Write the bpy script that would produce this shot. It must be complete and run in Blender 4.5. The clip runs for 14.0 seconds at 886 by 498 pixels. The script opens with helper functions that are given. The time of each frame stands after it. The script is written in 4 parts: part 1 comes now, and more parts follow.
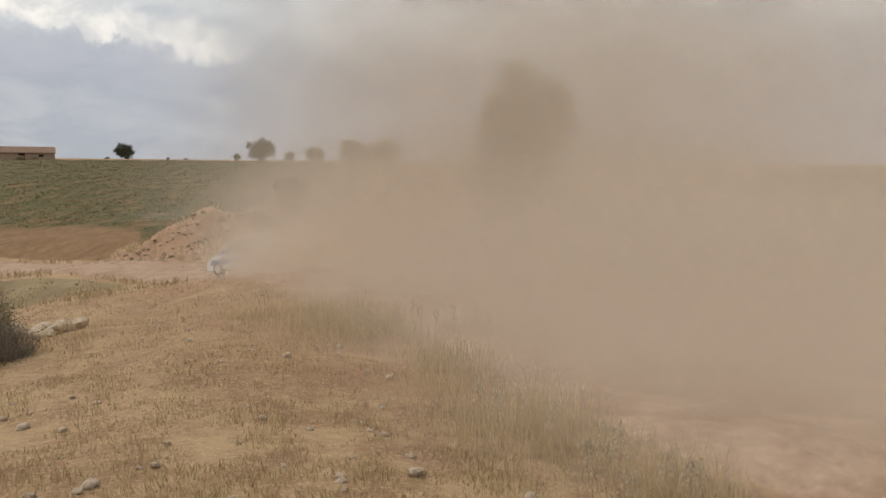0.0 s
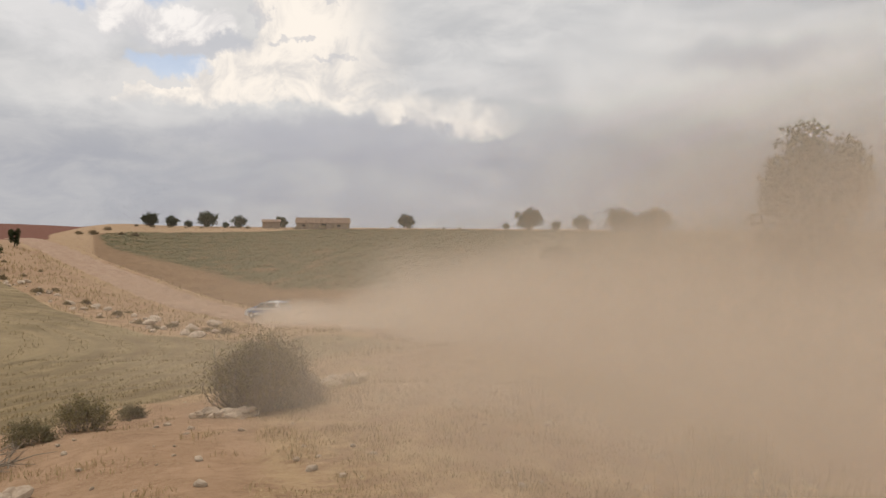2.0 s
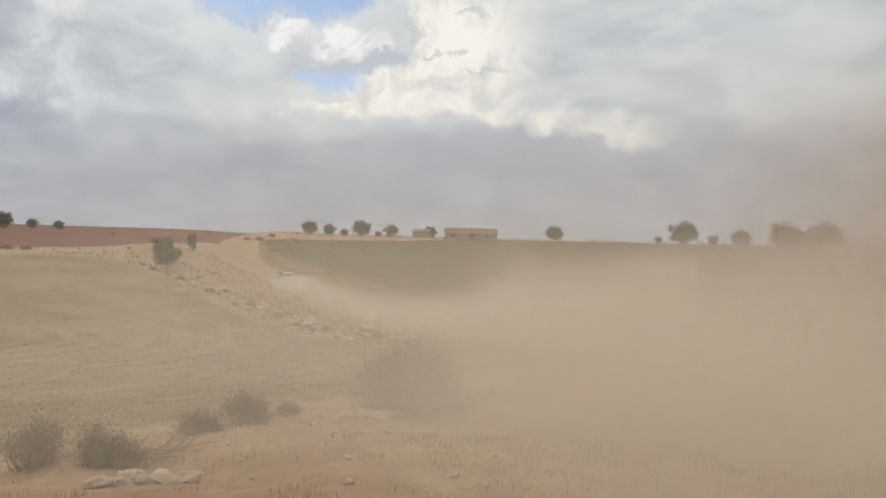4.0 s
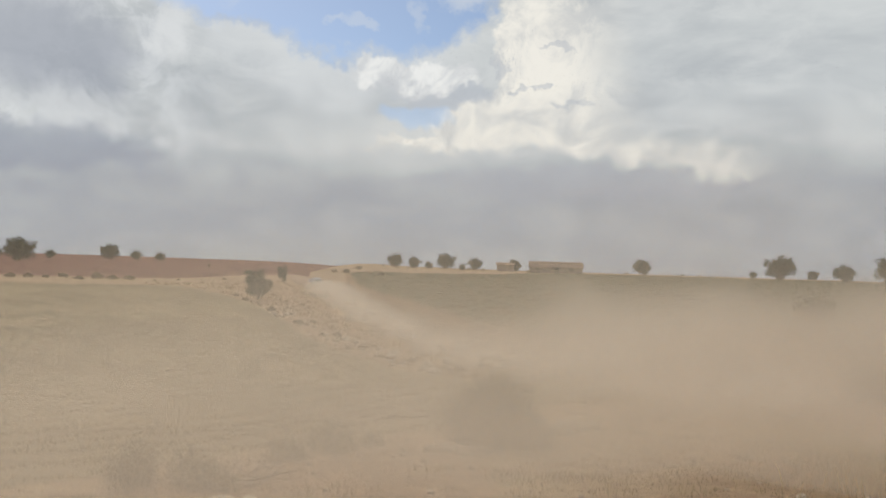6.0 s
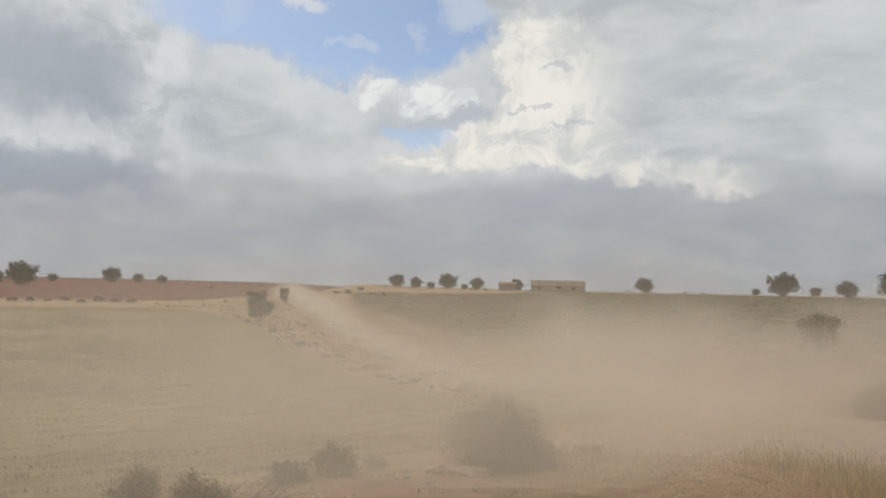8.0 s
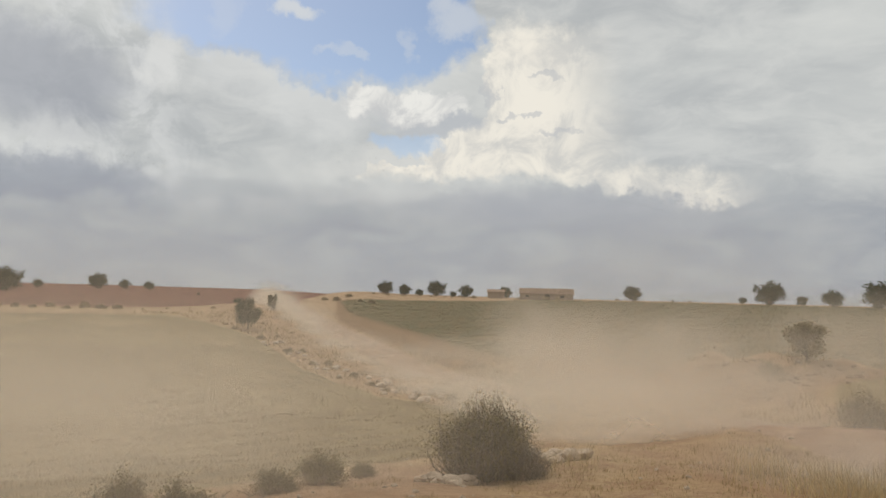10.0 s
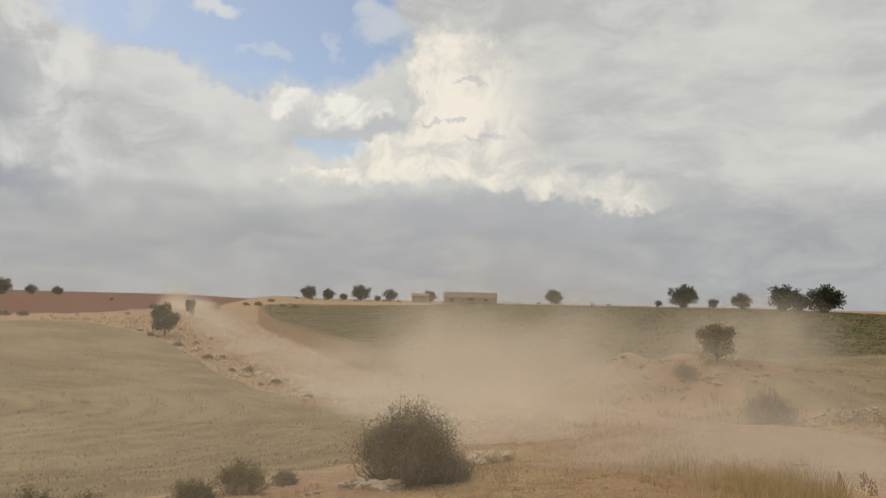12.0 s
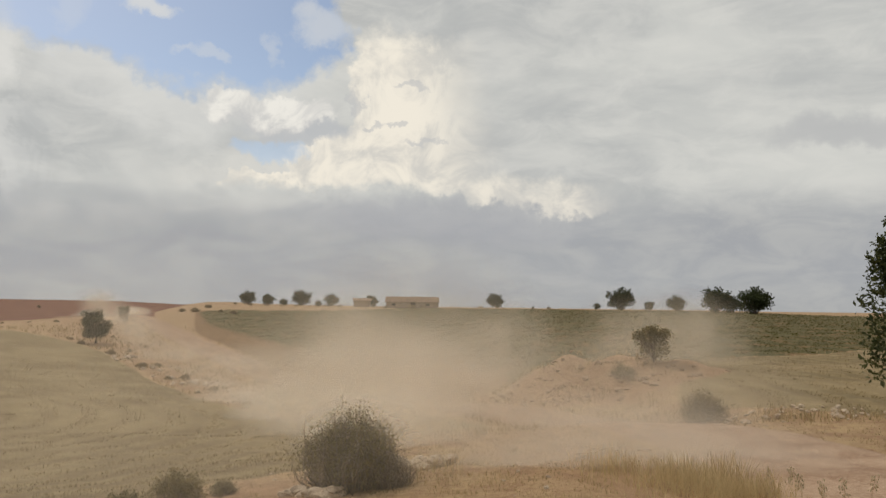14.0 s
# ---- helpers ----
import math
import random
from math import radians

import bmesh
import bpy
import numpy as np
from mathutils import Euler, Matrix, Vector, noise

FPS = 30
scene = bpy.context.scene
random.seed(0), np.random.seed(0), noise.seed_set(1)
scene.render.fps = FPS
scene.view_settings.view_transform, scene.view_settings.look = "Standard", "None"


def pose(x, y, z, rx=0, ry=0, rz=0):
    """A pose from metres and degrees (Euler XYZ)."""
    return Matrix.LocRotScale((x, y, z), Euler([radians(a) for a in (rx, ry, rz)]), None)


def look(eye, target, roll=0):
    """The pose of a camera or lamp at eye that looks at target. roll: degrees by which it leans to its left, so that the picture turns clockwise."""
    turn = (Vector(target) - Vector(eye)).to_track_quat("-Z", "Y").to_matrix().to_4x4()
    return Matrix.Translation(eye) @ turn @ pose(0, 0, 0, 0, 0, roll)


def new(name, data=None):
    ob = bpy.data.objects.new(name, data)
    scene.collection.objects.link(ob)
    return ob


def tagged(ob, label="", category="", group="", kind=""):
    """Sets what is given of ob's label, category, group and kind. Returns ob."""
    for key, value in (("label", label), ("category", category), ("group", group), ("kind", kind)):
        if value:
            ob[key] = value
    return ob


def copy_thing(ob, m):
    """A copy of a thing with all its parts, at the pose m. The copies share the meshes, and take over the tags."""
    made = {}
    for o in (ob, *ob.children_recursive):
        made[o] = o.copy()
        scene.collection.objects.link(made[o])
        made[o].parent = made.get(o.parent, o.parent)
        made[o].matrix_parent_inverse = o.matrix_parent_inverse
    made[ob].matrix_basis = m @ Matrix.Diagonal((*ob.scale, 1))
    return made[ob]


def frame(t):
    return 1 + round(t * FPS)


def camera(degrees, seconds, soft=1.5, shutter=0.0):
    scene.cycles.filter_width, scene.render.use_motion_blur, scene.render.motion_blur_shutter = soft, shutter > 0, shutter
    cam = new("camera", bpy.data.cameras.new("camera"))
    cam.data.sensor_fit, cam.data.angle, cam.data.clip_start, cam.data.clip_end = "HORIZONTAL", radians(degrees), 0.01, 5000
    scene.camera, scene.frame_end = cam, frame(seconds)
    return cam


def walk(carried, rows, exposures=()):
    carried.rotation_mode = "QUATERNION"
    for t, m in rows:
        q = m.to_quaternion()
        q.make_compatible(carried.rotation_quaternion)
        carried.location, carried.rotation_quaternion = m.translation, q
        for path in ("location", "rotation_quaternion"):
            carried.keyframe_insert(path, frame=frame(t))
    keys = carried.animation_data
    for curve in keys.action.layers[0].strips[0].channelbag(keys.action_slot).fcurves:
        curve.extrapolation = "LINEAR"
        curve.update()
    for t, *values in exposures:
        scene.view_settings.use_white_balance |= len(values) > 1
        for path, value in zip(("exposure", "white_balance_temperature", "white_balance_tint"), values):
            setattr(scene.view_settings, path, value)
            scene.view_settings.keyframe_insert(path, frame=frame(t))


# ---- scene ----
# The world: the camera stands at the origin on a slope, 1.65 m above the ground; y is ahead at the start.
EYE = 10.0
cam = camera(61.7, 14.0)
PATH = [
    (0.0, 0.00, -6.68, -0.36), (0.5, 3.89, -5.29, -0.68), (1.0, 10.40, -3.99, -0.29), (1.5, 16.65, -2.37, 0.06),
    (2.0, 20.27, -1.50, -0.27), (2.5, 23.95, -1.11, -0.62), (3.0, 26.80, -1.01, -0.66), (3.5, 28.51, -0.90, -0.83),
    (4.0, 31.61, -0.79, -1.32), (4.6, 34.40, -0.15, -1.55), (5.3, 36.70, 0.80, -1.68), (5.9, 37.95, 1.50, -1.68),
    (6.5, 38.58, 2.11, -1.63), (7.0, 38.74, 2.55, -1.35), (7.5, 38.52, 2.82, -1.05), (8.0, 38.25, 3.14, -1.15),
    (9.2, 37.70, 3.58, -1.25), (10.5, 36.94, 3.86, -1.34), (11.0, 35.88, 3.95, -1.17), (11.5, 33.63, 4.06, -1.14),
    (12.0, 31.56, 4.17, -1.10), (12.5, 29.50, 4.27, -0.94), (13.0, 28.12, 4.37, -0.83), (13.5, 27.55, 4.49, -0.64),
    (14.0, 27.09, 4.57, -0.61)]
walk(cam, [(t, pose(0, 0, EYE, 90 + pitch, roll, yaw)) for t, yaw, pitch, roll in PATH],
     [(0.0, 0.18, 6400, 11), (1.5, 0.14, 6750, 14), (3.0, 0.09, 6500, 11), (5.0, 0.05, 6400, 10), (7.0, -0.06, 6320, 8), (9.5, -0.06, 6450, 8.5), (11.0, -0.04, 6780, 9), (14.0, -0.05, 6800, 9)])
scene.cycles.transparent_max_bounces = 128

# ---- node helpers ----


class Nodes:
    """Short calls for building a node tree."""

    def __init__(self, tree):
        self.tree = tree
        tree.nodes.clear()

    def add(self, kind, **settings):
        n = self.tree.nodes.new(kind)
        for key, value in settings.items():
            setattr(n, key, value)
        return n

    def put(self, socket, value):
        if hasattr(value, "links"):
            self.tree.links.new(value, socket)
        elif value is not None:
            socket.default_value = value

    def math(self, op, a, b=None, c=None, clamp=False):
        n = self.add("ShaderNodeMath", operation=op, use_clamp=clamp)
        for s, v in zip(n.inputs, (a, b, c)):
            self.put(s, v)
        return n.outputs[0]

    def noise(self, vector, scale, detail=4.0, rough=0.55, distortion=0.0):
        n = self.add("ShaderNodeTexNoise")
        self.put(n.inputs["Vector"], vector)
        self.put(n.inputs["Scale"], scale)
        n.inputs["Detail"].default_value, n.inputs["Roughness"].default_value = detail, rough
        n.inputs["Distortion"].default_value = distortion
        return n.outputs["Fac"]

    def span(self, value, a, b, lo=0.0, hi=1.0, smooth=True):
        n = self.add("ShaderNodeMapRange", interpolation_type="SMOOTHSTEP" if smooth else "LINEAR")
        for s, v in zip(n.inputs, (value, a, b, lo, hi)):
            self.put(s, v)
        return n.outputs[0]

    def mix(self, fac, a, b, blend="MIX"):
        n = self.add("ShaderNodeMix", data_type="RGBA", blend_type=blend)
        for i, v in ((0, fac), (6, a), (7, b)):
            self.put(n.inputs[i], (*v, 1.0) if isinstance(v, tuple) and len(v) == 3 else v)
        return n.outputs[2]

    def attr(self, name):
        return self.add("ShaderNodeAttribute", attribute_name=name).outputs["Fac"]


def material(name, rough=0.85):
    m = bpy.data.materials.new(name)
    m.use_nodes = True
    n = Nodes(m.node_tree)
    out, bsdf = n.add("ShaderNodeOutputMaterial"), n.add("ShaderNodeBsdfPrincipled")
    bsdf.inputs["Roughness"].default_value = rough
    bsdf.inputs["Specular IOR Level"].default_value = 0.25
    n.tree.links.new(bsdf.outputs[0], out.inputs[0])
    n.bsdf, n.out = bsdf, out
    return m, n


def bump(n, height, strength, distance):
    b = n.add("ShaderNodeBump")
    n.put(b.inputs["Height"], height)
    b.inputs["Strength"].default_value, b.inputs["Distance"].default_value = strength, distance
    n.tree.links.new(b.outputs[0], n.bsdf.inputs["Normal"])


def mottled(name, dark, light, scale=3.0, rough=0.85, relief=0.0, per=None, thin=0.0):
    """A two-tone natural surface with a coarse and a fine variation; per: 'object' or 'island' varies pieces."""
    m, n = material(name, rough)
    at = n.add("ShaderNodeTexCoord").outputs["Object"]
    f = n.math("ADD", n.math("MULTIPLY", n.noise(at, scale), 0.6), n.math("MULTIPLY", n.noise(at, scale * 7), 0.4))
    f = n.span(f, 0.32, 0.68)
    if per == "island":
        f = n.math("ADD", n.math("MULTIPLY", f, 0.35), n.math("MULTIPLY", n.add("ShaderNodeNewGeometry").outputs["Random Per Island"], 0.65))
    elif per == "object":
        f = n.math("ADD", n.math("MULTIPLY", f, 0.6), n.math("MULTIPLY", n.add("ShaderNodeObjectInfo").outputs["Random"], 0.4))
    n.put(n.bsdf.inputs["Base Color"], n.mix(f, dark, light))
    if relief:
        bump(n, n.noise(at, scale * 5), 0.8, relief)
    if thin:
        # leaves and blades let part of the light through
        lit, both = n.add("ShaderNodeBsdfTranslucent"), n.add("ShaderNodeMixShader")
        n.put(lit.inputs["Color"], n.mix(f, dark, light))
        both.inputs[0].default_value = thin
        n.tree.links.new(n.bsdf.outputs[0], both.inputs[1])
        n.tree.links.new(lit.outputs[0], both.inputs[2])
        n.tree.links.new(both.outputs[0], n.out.inputs[0])
    return m


# ---- sky and sun ----
SUN_AZ, SUN_EL = 70.0, 48.0   # degrees to the left of y, and up


def build_sky():
    world = bpy.data.worlds.new("sky")
    scene.world = world
    world.use_nodes = True
    n = Nodes(world.node_tree)
    way = n.add("ShaderNodeTexCoord").outputs["Generated"]
    xyz = n.add("ShaderNodeSeparateXYZ")
    n.put(xyz.inputs[0], way)
    deg = 180 / math.pi
    az = n.math("MULTIPLY", n.math("ARCTAN2", n.math("MULTIPLY", xyz.outputs[0], -1), xyz.outputs[1]), deg)
    el = n.math("MULTIPLY", n.math("ARCSINE", xyz.outputs[2]), deg)

    def warp(value, scale, amount, seed):
        shifted = n.add("ShaderNodeVectorMath", operation="ADD")
        n.put(shifted.inputs[0], way)
        shifted.inputs[1].default_value = (seed, seed * 1.7, -seed)
        f = n.noise(shifted.outputs[0], scale, 7, 0.6)
        return n.math("MULTIPLY_ADD", n.math("SUBTRACT", f, 0.5), amount, value)

    wa, we = warp(az, 7.0, 6.0, 3.1), warp(el, 7.0, 4.0, 7.7)
    fa, fe = warp(wa, 24.0, 4.6, 1.3), warp(we, 24.0, 3.6, 5.9)

    def blob(a, e, ra, re, hard, lean=0.0, fine=True):
        """1 inside an ellipse of the sky, 0 outside it; hard: how crisp its edge is."""
        u, v = (fa, fe) if fine else (wa, we)
        du, dv = n.math("SUBTRACT", u, a), n.math("SUBTRACT", v, e)
        du = n.math("MULTIPLY_ADD", dv, lean, du)
        q = n.math("ADD", n.math("POWER", n.math("ABSOLUTE", n.math("DIVIDE", du, ra)), 2.0), n.math("POWER", n.math("ABSOLUTE", n.math("DIVIDE", dv, re)), 2.0))
        return n.span(q, 1.0 + hard, max(1.0 - hard, 0.0), 0.0, 1.0)

    def lay(below, fac, amount, above):
        return n.mix(n.math("MULTIPLY", fac, amount), below, above)

    def both(*facs):
        f = facs[0]
        for g in facs[1:]:
            f = n.math("MULTIPLY", f, g)
        return f

    sky = n.add("ShaderNodeTexSky", sky_type="NISHITA", sun_disc=False)
    sky.sun_elevation, sky.sun_rotation = radians(SUN_EL), radians(-SUN_AZ)
    sky.altitude, sky.dust_density, sky.air_density = 900, 1.5, 1.0
    blue = n.mix(1.0, sky.outputs[0], (0.108, 0.105, 0.102), "MULTIPLY")
    stretched = n.add("ShaderNodeVectorMath", operation="MULTIPLY")
    n.put(stretched.inputs[0], way)
    stretched.inputs[1].default_value = (1, 1, 2.6)
    soft = n.noise(stretched.outputs[0], 3.2, 6, 0.55, 0.4)
    grain = n.noise(stretched.outputs[0], 11.0, 7, 0.6, 0.5)
    puffs = n.noise(way, 17.0, 9, 0.62, 0.7)
    # the high grey-white veil
    veil = n.mix(n.span(soft, 0.36, 0.66), (0.47, 0.49, 0.505), (0.62, 0.635, 0.63))
    veil = lay(veil, n.span(grain, 0.38, 0.72), 0.5, (0.72, 0.725, 0.71))
    col = veil
    # broken cloud on the side of the red field: lit edges and slate hollows
    west = n.span(wa, 54.0, 60.0)
    col = lay(col, both(west, n.span(puffs, 0.44, 0.60)), 0.55, (0.72, 0.73, 0.735))
    col = lay(col, blob(67.0, 14.6, 6.5, 3.4, 0.95), 0.7, (0.325, 0.345, 0.40))
    col = lay(col, blob(58.5, 16.2, 1.3, 2.2, 0.9), 0.5, (0.78, 0.78, 0.77))
    # the blue gap, open upwards between two slanting banks
    floor_of_gap = n.math("MULTIPLY_ADD", n.math("ABSOLUTE", n.math("SUBTRACT", fa, 46.5)), 0.24, 15.2)
    lifted = n.math("SUBTRACT", fe, floor_of_gap)
    gap = both(n.span(lifted, -0.45, 1.3), n.span(fa, 34.6, 36.2), n.span(fa, 62.0, 57.0), n.span(fe, 30.0, 25.0))
    col = lay(col, both(n.span(wa, 60.0, 54.0), n.span(wa, 36.0, 41.0), n.span(lifted, -5.0, -0.8), n.span(lifted, 0.6, -0.2)), 0.6, (0.73, 0.74, 0.74))
    col = lay(col, gap, 0.97, blue)
    for a, e, ra, re, amount in ((49.8, 20.8, 1.6, 0.7, 0.8), (46.4, 17.9, 1.5, 0.4, 0.35), (40.7, 19.6, 0.7, 0.9, 0.3), (37.0, 20.7, 1.8, 1.2, 0.55), (54.5, 20.5, 1.2, 1.6, 0.2)):
        col = lay(col, blob(a, e, ra, re, 0.95), amount, (0.70, 0.715, 0.725))
    # slate below the bank of cloud, down to the horizon
    base = n.span(we, 9.6, 5.2)
    col = lay(col, base, 0.92, n.mix(n.span(grain, 0.35, 0.68), (0.365, 0.385, 0.425), (0.44, 0.455, 0.475)))
    col = lay(col, blob(66.0, 7.4, 6.5, 1.5, 0.8), 0.7, (0.315, 0.34, 0.40))
    col = lay(col, blob(66.5, 10.4, 4.0, 0.7, 0.9), 0.5, (0.60, 0.61, 0.62))
    # the towering bright cloud: a crisp side to the gap, a soft one away from it, a flat ragged foot
    glow = n.mix(n.span(puffs, 0.34, 0.58), (0.66, 0.65, 0.625), (0.90, 0.855, 0.77))
    side = n.math("ADD", n.span(fe, 15.0, 11.6, 34.8, 39.0), n.span(fe, 11.0, 9.4, 0.0, 4.5))
    inside = n.math("SUBTRACT", side, fa)
    foot = n.span(wa, 16.0, 32.0, 7.4, 9.0)
    over = n.math("SUBTRACT", fe, foot)
    col = lay(col, both(n.span(inside, -7.0, -0.5), n.span(inside, 1.0, 0.0), n.span(fe, 8.4, 10.2), n.span(fe, 12.4, 11.0)), 0.6, (0.74, 0.735, 0.71))
    col = lay(col, both(n.span(inside, -0.25, 0.45), n.span(wa, 22.5, 30.0), n.span(over, -0.3, 0.8), n.span(fe, 20.9, 19.2)), 0.95, glow)
    col = lay(col, both(n.span(wa, 13.5, 17.5), n.span(wa, 30.0, 26.0), n.span(over, -0.25, 0.35), n.span(over, 2.6, 0.9)), 0.8, glow)
    col = lay(col, both(blob(27.5, 6.6, 11.0, 1.7, 0.8)), 0.6, (0.40, 0.415, 0.46))
    for a, e, ra, re in ((30.2, 17.1, 1.5, 0.32), (31.4, 14.0, 0.8, 0.22), (29.5, 12.6, 1.6, 0.28), (32.9, 13.7, 0.7, 0.25), (34.6, 15.7, 0.5, 0.9)):
        col = lay(col, blob(a, e, ra, re, 0.6), 0.6, (0.52, 0.535, 0.56))
    # the smaller heap beside it, lit above and grey below, with a blue chink under it
    col = lay(col, blob(40.2, 12.1, 2.3, 0.75, 0.8), 0.65, blue)
    col = lay(col, blob(38.6, 13.5, 3.4, 0.8, 0.7), 0.75, (0.50, 0.525, 0.565))
    col = lay(col, blob(41.2, 14.9, 4.6, 1.25, 0.35), 0.95, n.mix(n.span(fe, 13.5, 14.6), (0.55, 0.56, 0.58), n.mix(n.span(puffs, 0.36, 0.56), (0.64, 0.645, 0.65), (0.86, 0.85, 0.82))))
    col = lay(col, blob(-2.0, 12.6, 5.5, 1.3, 0.9), 0.6, (0.43, 0.445, 0.475))
    tint = n.span(el, -2.0, 3.0, 0.35, 0.0)
    col = n.mix(tint, col, (0.42, 0.42, 0.41))
    bg = n.add("ShaderNodeBackground")
    n.put(bg.inputs["Color"], col)
    bg.inputs["Strength"].default_value = 1.0
    out = n.add("ShaderNodeOutputWorld")
    n.tree.links.new(bg.outputs[0], out.inputs[0])
    lamp = bpy.data.lights.new("sun", "SUN")
    lamp.energy, lamp.angle, lamp.color = 1.7, radians(12), (1.0, 0.93, 0.82)
    sun = new("sun", lamp)
    a, e = radians(SUN_AZ), radians(SUN_EL)
    sun.matrix_world = look((-math.sin(a) * math.cos(e) * 80, math.cos(a) * math.cos(e) * 80, math.sin(e) * 80), (0, 0, 0))


build_sky()

# ---- the lie of the land ----
# Heights of the slopes against the eye, from 15 m outwards: degrees to the left of y -> heights at RINGS.
RINGS = (0, 6, 15, 30, 50, 75, 105, 160, 240, 600)
SLOPES = {
    -30: (-2.95, -3.2, -3.3, -3.2, -2.9, -2.2, -1.0, -1.0),
    0: (-2.95, -3.3, -3.5, -3.5, -2.9, -1.9, -0.6, -0.4),
    8: (-3.0, -3.35, -3.6, -3.5, -2.6, -1.2, 0.1, -1.0),
    16: (-3.1, -4.6, -4.9, -4.4, -3.2, -1.4, 0.2, -2.0),
    25: (-3.3, -4.7, -5.5, -4.9, -3.6, -1.7, 0.3, -3.0),
    33: (-3.45, -5.3, -6.9, -6.6, -5.2, -2.6, 0.3, -3.0),
    40: (-3.5, -5.3, -6.8, -7.1, -5.4, -2.9, 0.5, -2.0),
    45: (-3.6, -5.4, -6.6, -6.7, -5.4, -2.6, 0.6, 0.0),
    50: (-3.7, -5.4, -6.2, -6.0, -4.6, -2.0, -4.5, 2.5),
    58: (-3.7, -5.4, -6.0, -5.4, -4.0, -3.0, -1.2, 3.0),
    70: (-3.75, -5.3, -5.6, -5.0, -3.4, -3.1, -1.2, 3.0)}
# behind the camera the land levels out; under it the same short slope falls away on all sides
BACK = np.linspace(-1.5, -1.0, 8)
LAND = {-180: BACK, -70: (BACK + np.array(SLOPES[-30])) / 2, **SLOPES, 110: (BACK + np.array(SLOPES[70])) / 2, 180: BACK}
ANGLES = np.array(list(LAND))
TABLE = np.array([(-1.65, -1.6 if abs(k) > 170 else -2.4, *LAND[k]) for k in LAND])
RING_AT = np.log(np.array(RINGS) + 8.0)


def cubic(p0, p1, p2, p3, d0, d1, d2, f):
    """Hermite between p1 and p2 on uneven steps."""
    m1 = ((p2 - p1) / d1 * d0 + (p1 - p0) / d0 * d1) / (d0 + d1)
    m2 = ((p3 - p2) / d2 * d1 + (p2 - p1) / d1 * d2) / (d1 + d2)
    h = f * f * (3 - 2 * f)
    return p1 * (1 - h) + p2 * h + d1 * f * (1 - f) * (m1 * (1 - f) - m2 * f)


def bare_land(x, y):
    x, y = np.asarray(x, float), np.asarray(y, float)
    az, r = np.degrees(np.arctan2(-x, y)), np.log(np.hypot(x, y).clip(0, 599) + 8.0)
    j = np.clip(np.searchsorted(RING_AT, r, "right") - 1, 0, len(RINGS) - 2)
    i = np.clip(np.searchsorted(ANGLES, az, "right") - 1, 0, len(ANGLES) - 2)
    rows = []
    for k in (-1, 0, 1, 2):
        row = np.clip(i + k, 0, len(ANGLES) - 1)
        jj = [np.clip(j + q, 0, len(RINGS) - 1) for q in (-1, 0, 1, 2)]
        d = [np.maximum(RING_AT[jj[q + 1]] - RING_AT[jj[q]], 0.05) for q in range(3)]
        f = (r - RING_AT[j]) / (RING_AT[j + 1] - RING_AT[j])
        rows.append(cubic(*[TABLE[row, q] for q in jj], *d, f))
    ii = [np.clip(i + q, 0, len(ANGLES) - 1) for q in (-1, 0, 1, 2)]
    d = [np.maximum(ANGLES[ii[q + 1]] - ANGLES[ii[q]], 1.0) for q in range(3)]
    return EYE + cubic(*rows, *d, (az - ANGLES[i]) / (ANGLES[i + 1] - ANGLES[i]))


def polar(az, d):
    return -math.sin(radians(az)) * d, math.cos(radians(az)) * d


# the track: degrees to the left of y, and distance
TRACK_TURNS = [(-88, 16), (-60, 9.5), (-38, 8.5), (-18, 10.5), (-4, 15), (8, 22), (15.6, 30.5), (25.2, 42), (33, 58), (38, 71), (41.5, 84), (44.5, 102), (47.2, 125), (49.5, 154), (50.5, 190), (50.5, 240)]


def spline(points, step):
    """Points every so many metres along a smooth curve."""
    p = np.array(points, float)
    p = np.vstack([2 * p[0] - p[1], p, 2 * p[-1] - p[-2]])
    out = []
    for k in range(1, len(p) - 2):
        for f in np.linspace(0, 1, 60, endpoint=False):
            a, b, c, d = p[k - 1:k + 3]
            out.append(0.5 * (2 * b + (c - a) * f + (2 * a - 5 * b + 4 * c - d) * f * f + (3 * b - a - 3 * c + d) * f ** 3))
    out = np.array(out + [p[-2]])
    s = np.r_[0, np.cumsum(np.linalg.norm(np.diff(out, axis=0), axis=1))]
    at = np.arange(0, s[-1], step)
    return np.stack([np.interp(at, s, out[:, k]) for k in range(p.shape[1])], 1)


TRACK = spline([polar(*q) for q in TRACK_TURNS], 0.5)
track_z = bare_land(TRACK[:, 0], TRACK[:, 1])
kernel = np.hanning(25) / np.hanning(25).sum()
TRACK_Z = np.convolve(np.pad(track_z, 12, mode="edge"), kernel, "valid")
TRACK_WIDE = 2.1


def track_near(x, y):
    """Distance to the middle of the track, its height there, and the place along it."""
    x, y = np.ravel(x), np.ravel(y)
    best, at = np.full(len(x), 1e9), np.zeros(len(x), int)
    coarse = TRACK[::2]
    for k in range(0, len(x), 20000):
        d = (x[k:k + 20000, None] - coarse[None, :, 0]) ** 2 + (y[k:k + 20000, None] - coarse[None, :, 1]) ** 2
        at[k:k + 20000] = d.argmin(1) * 2
        best[k:k + 20000] = np.sqrt(d.min(1))
    return best, TRACK_Z[at], at


def wave(x, y, size, seed):
    """A soft sum of waves between -1 and 1."""
    rng, v = np.random.RandomState(seed), 0
    for k in range(7):
        a, q = rng.uniform(0, 6.28), rng.uniform(0.6, 1.7) / size * 6.28
        v = v + np.sin((x * math.cos(a) + y * math.sin(a)) * q + rng.uniform(0, 6.28))
    return v / 4.5


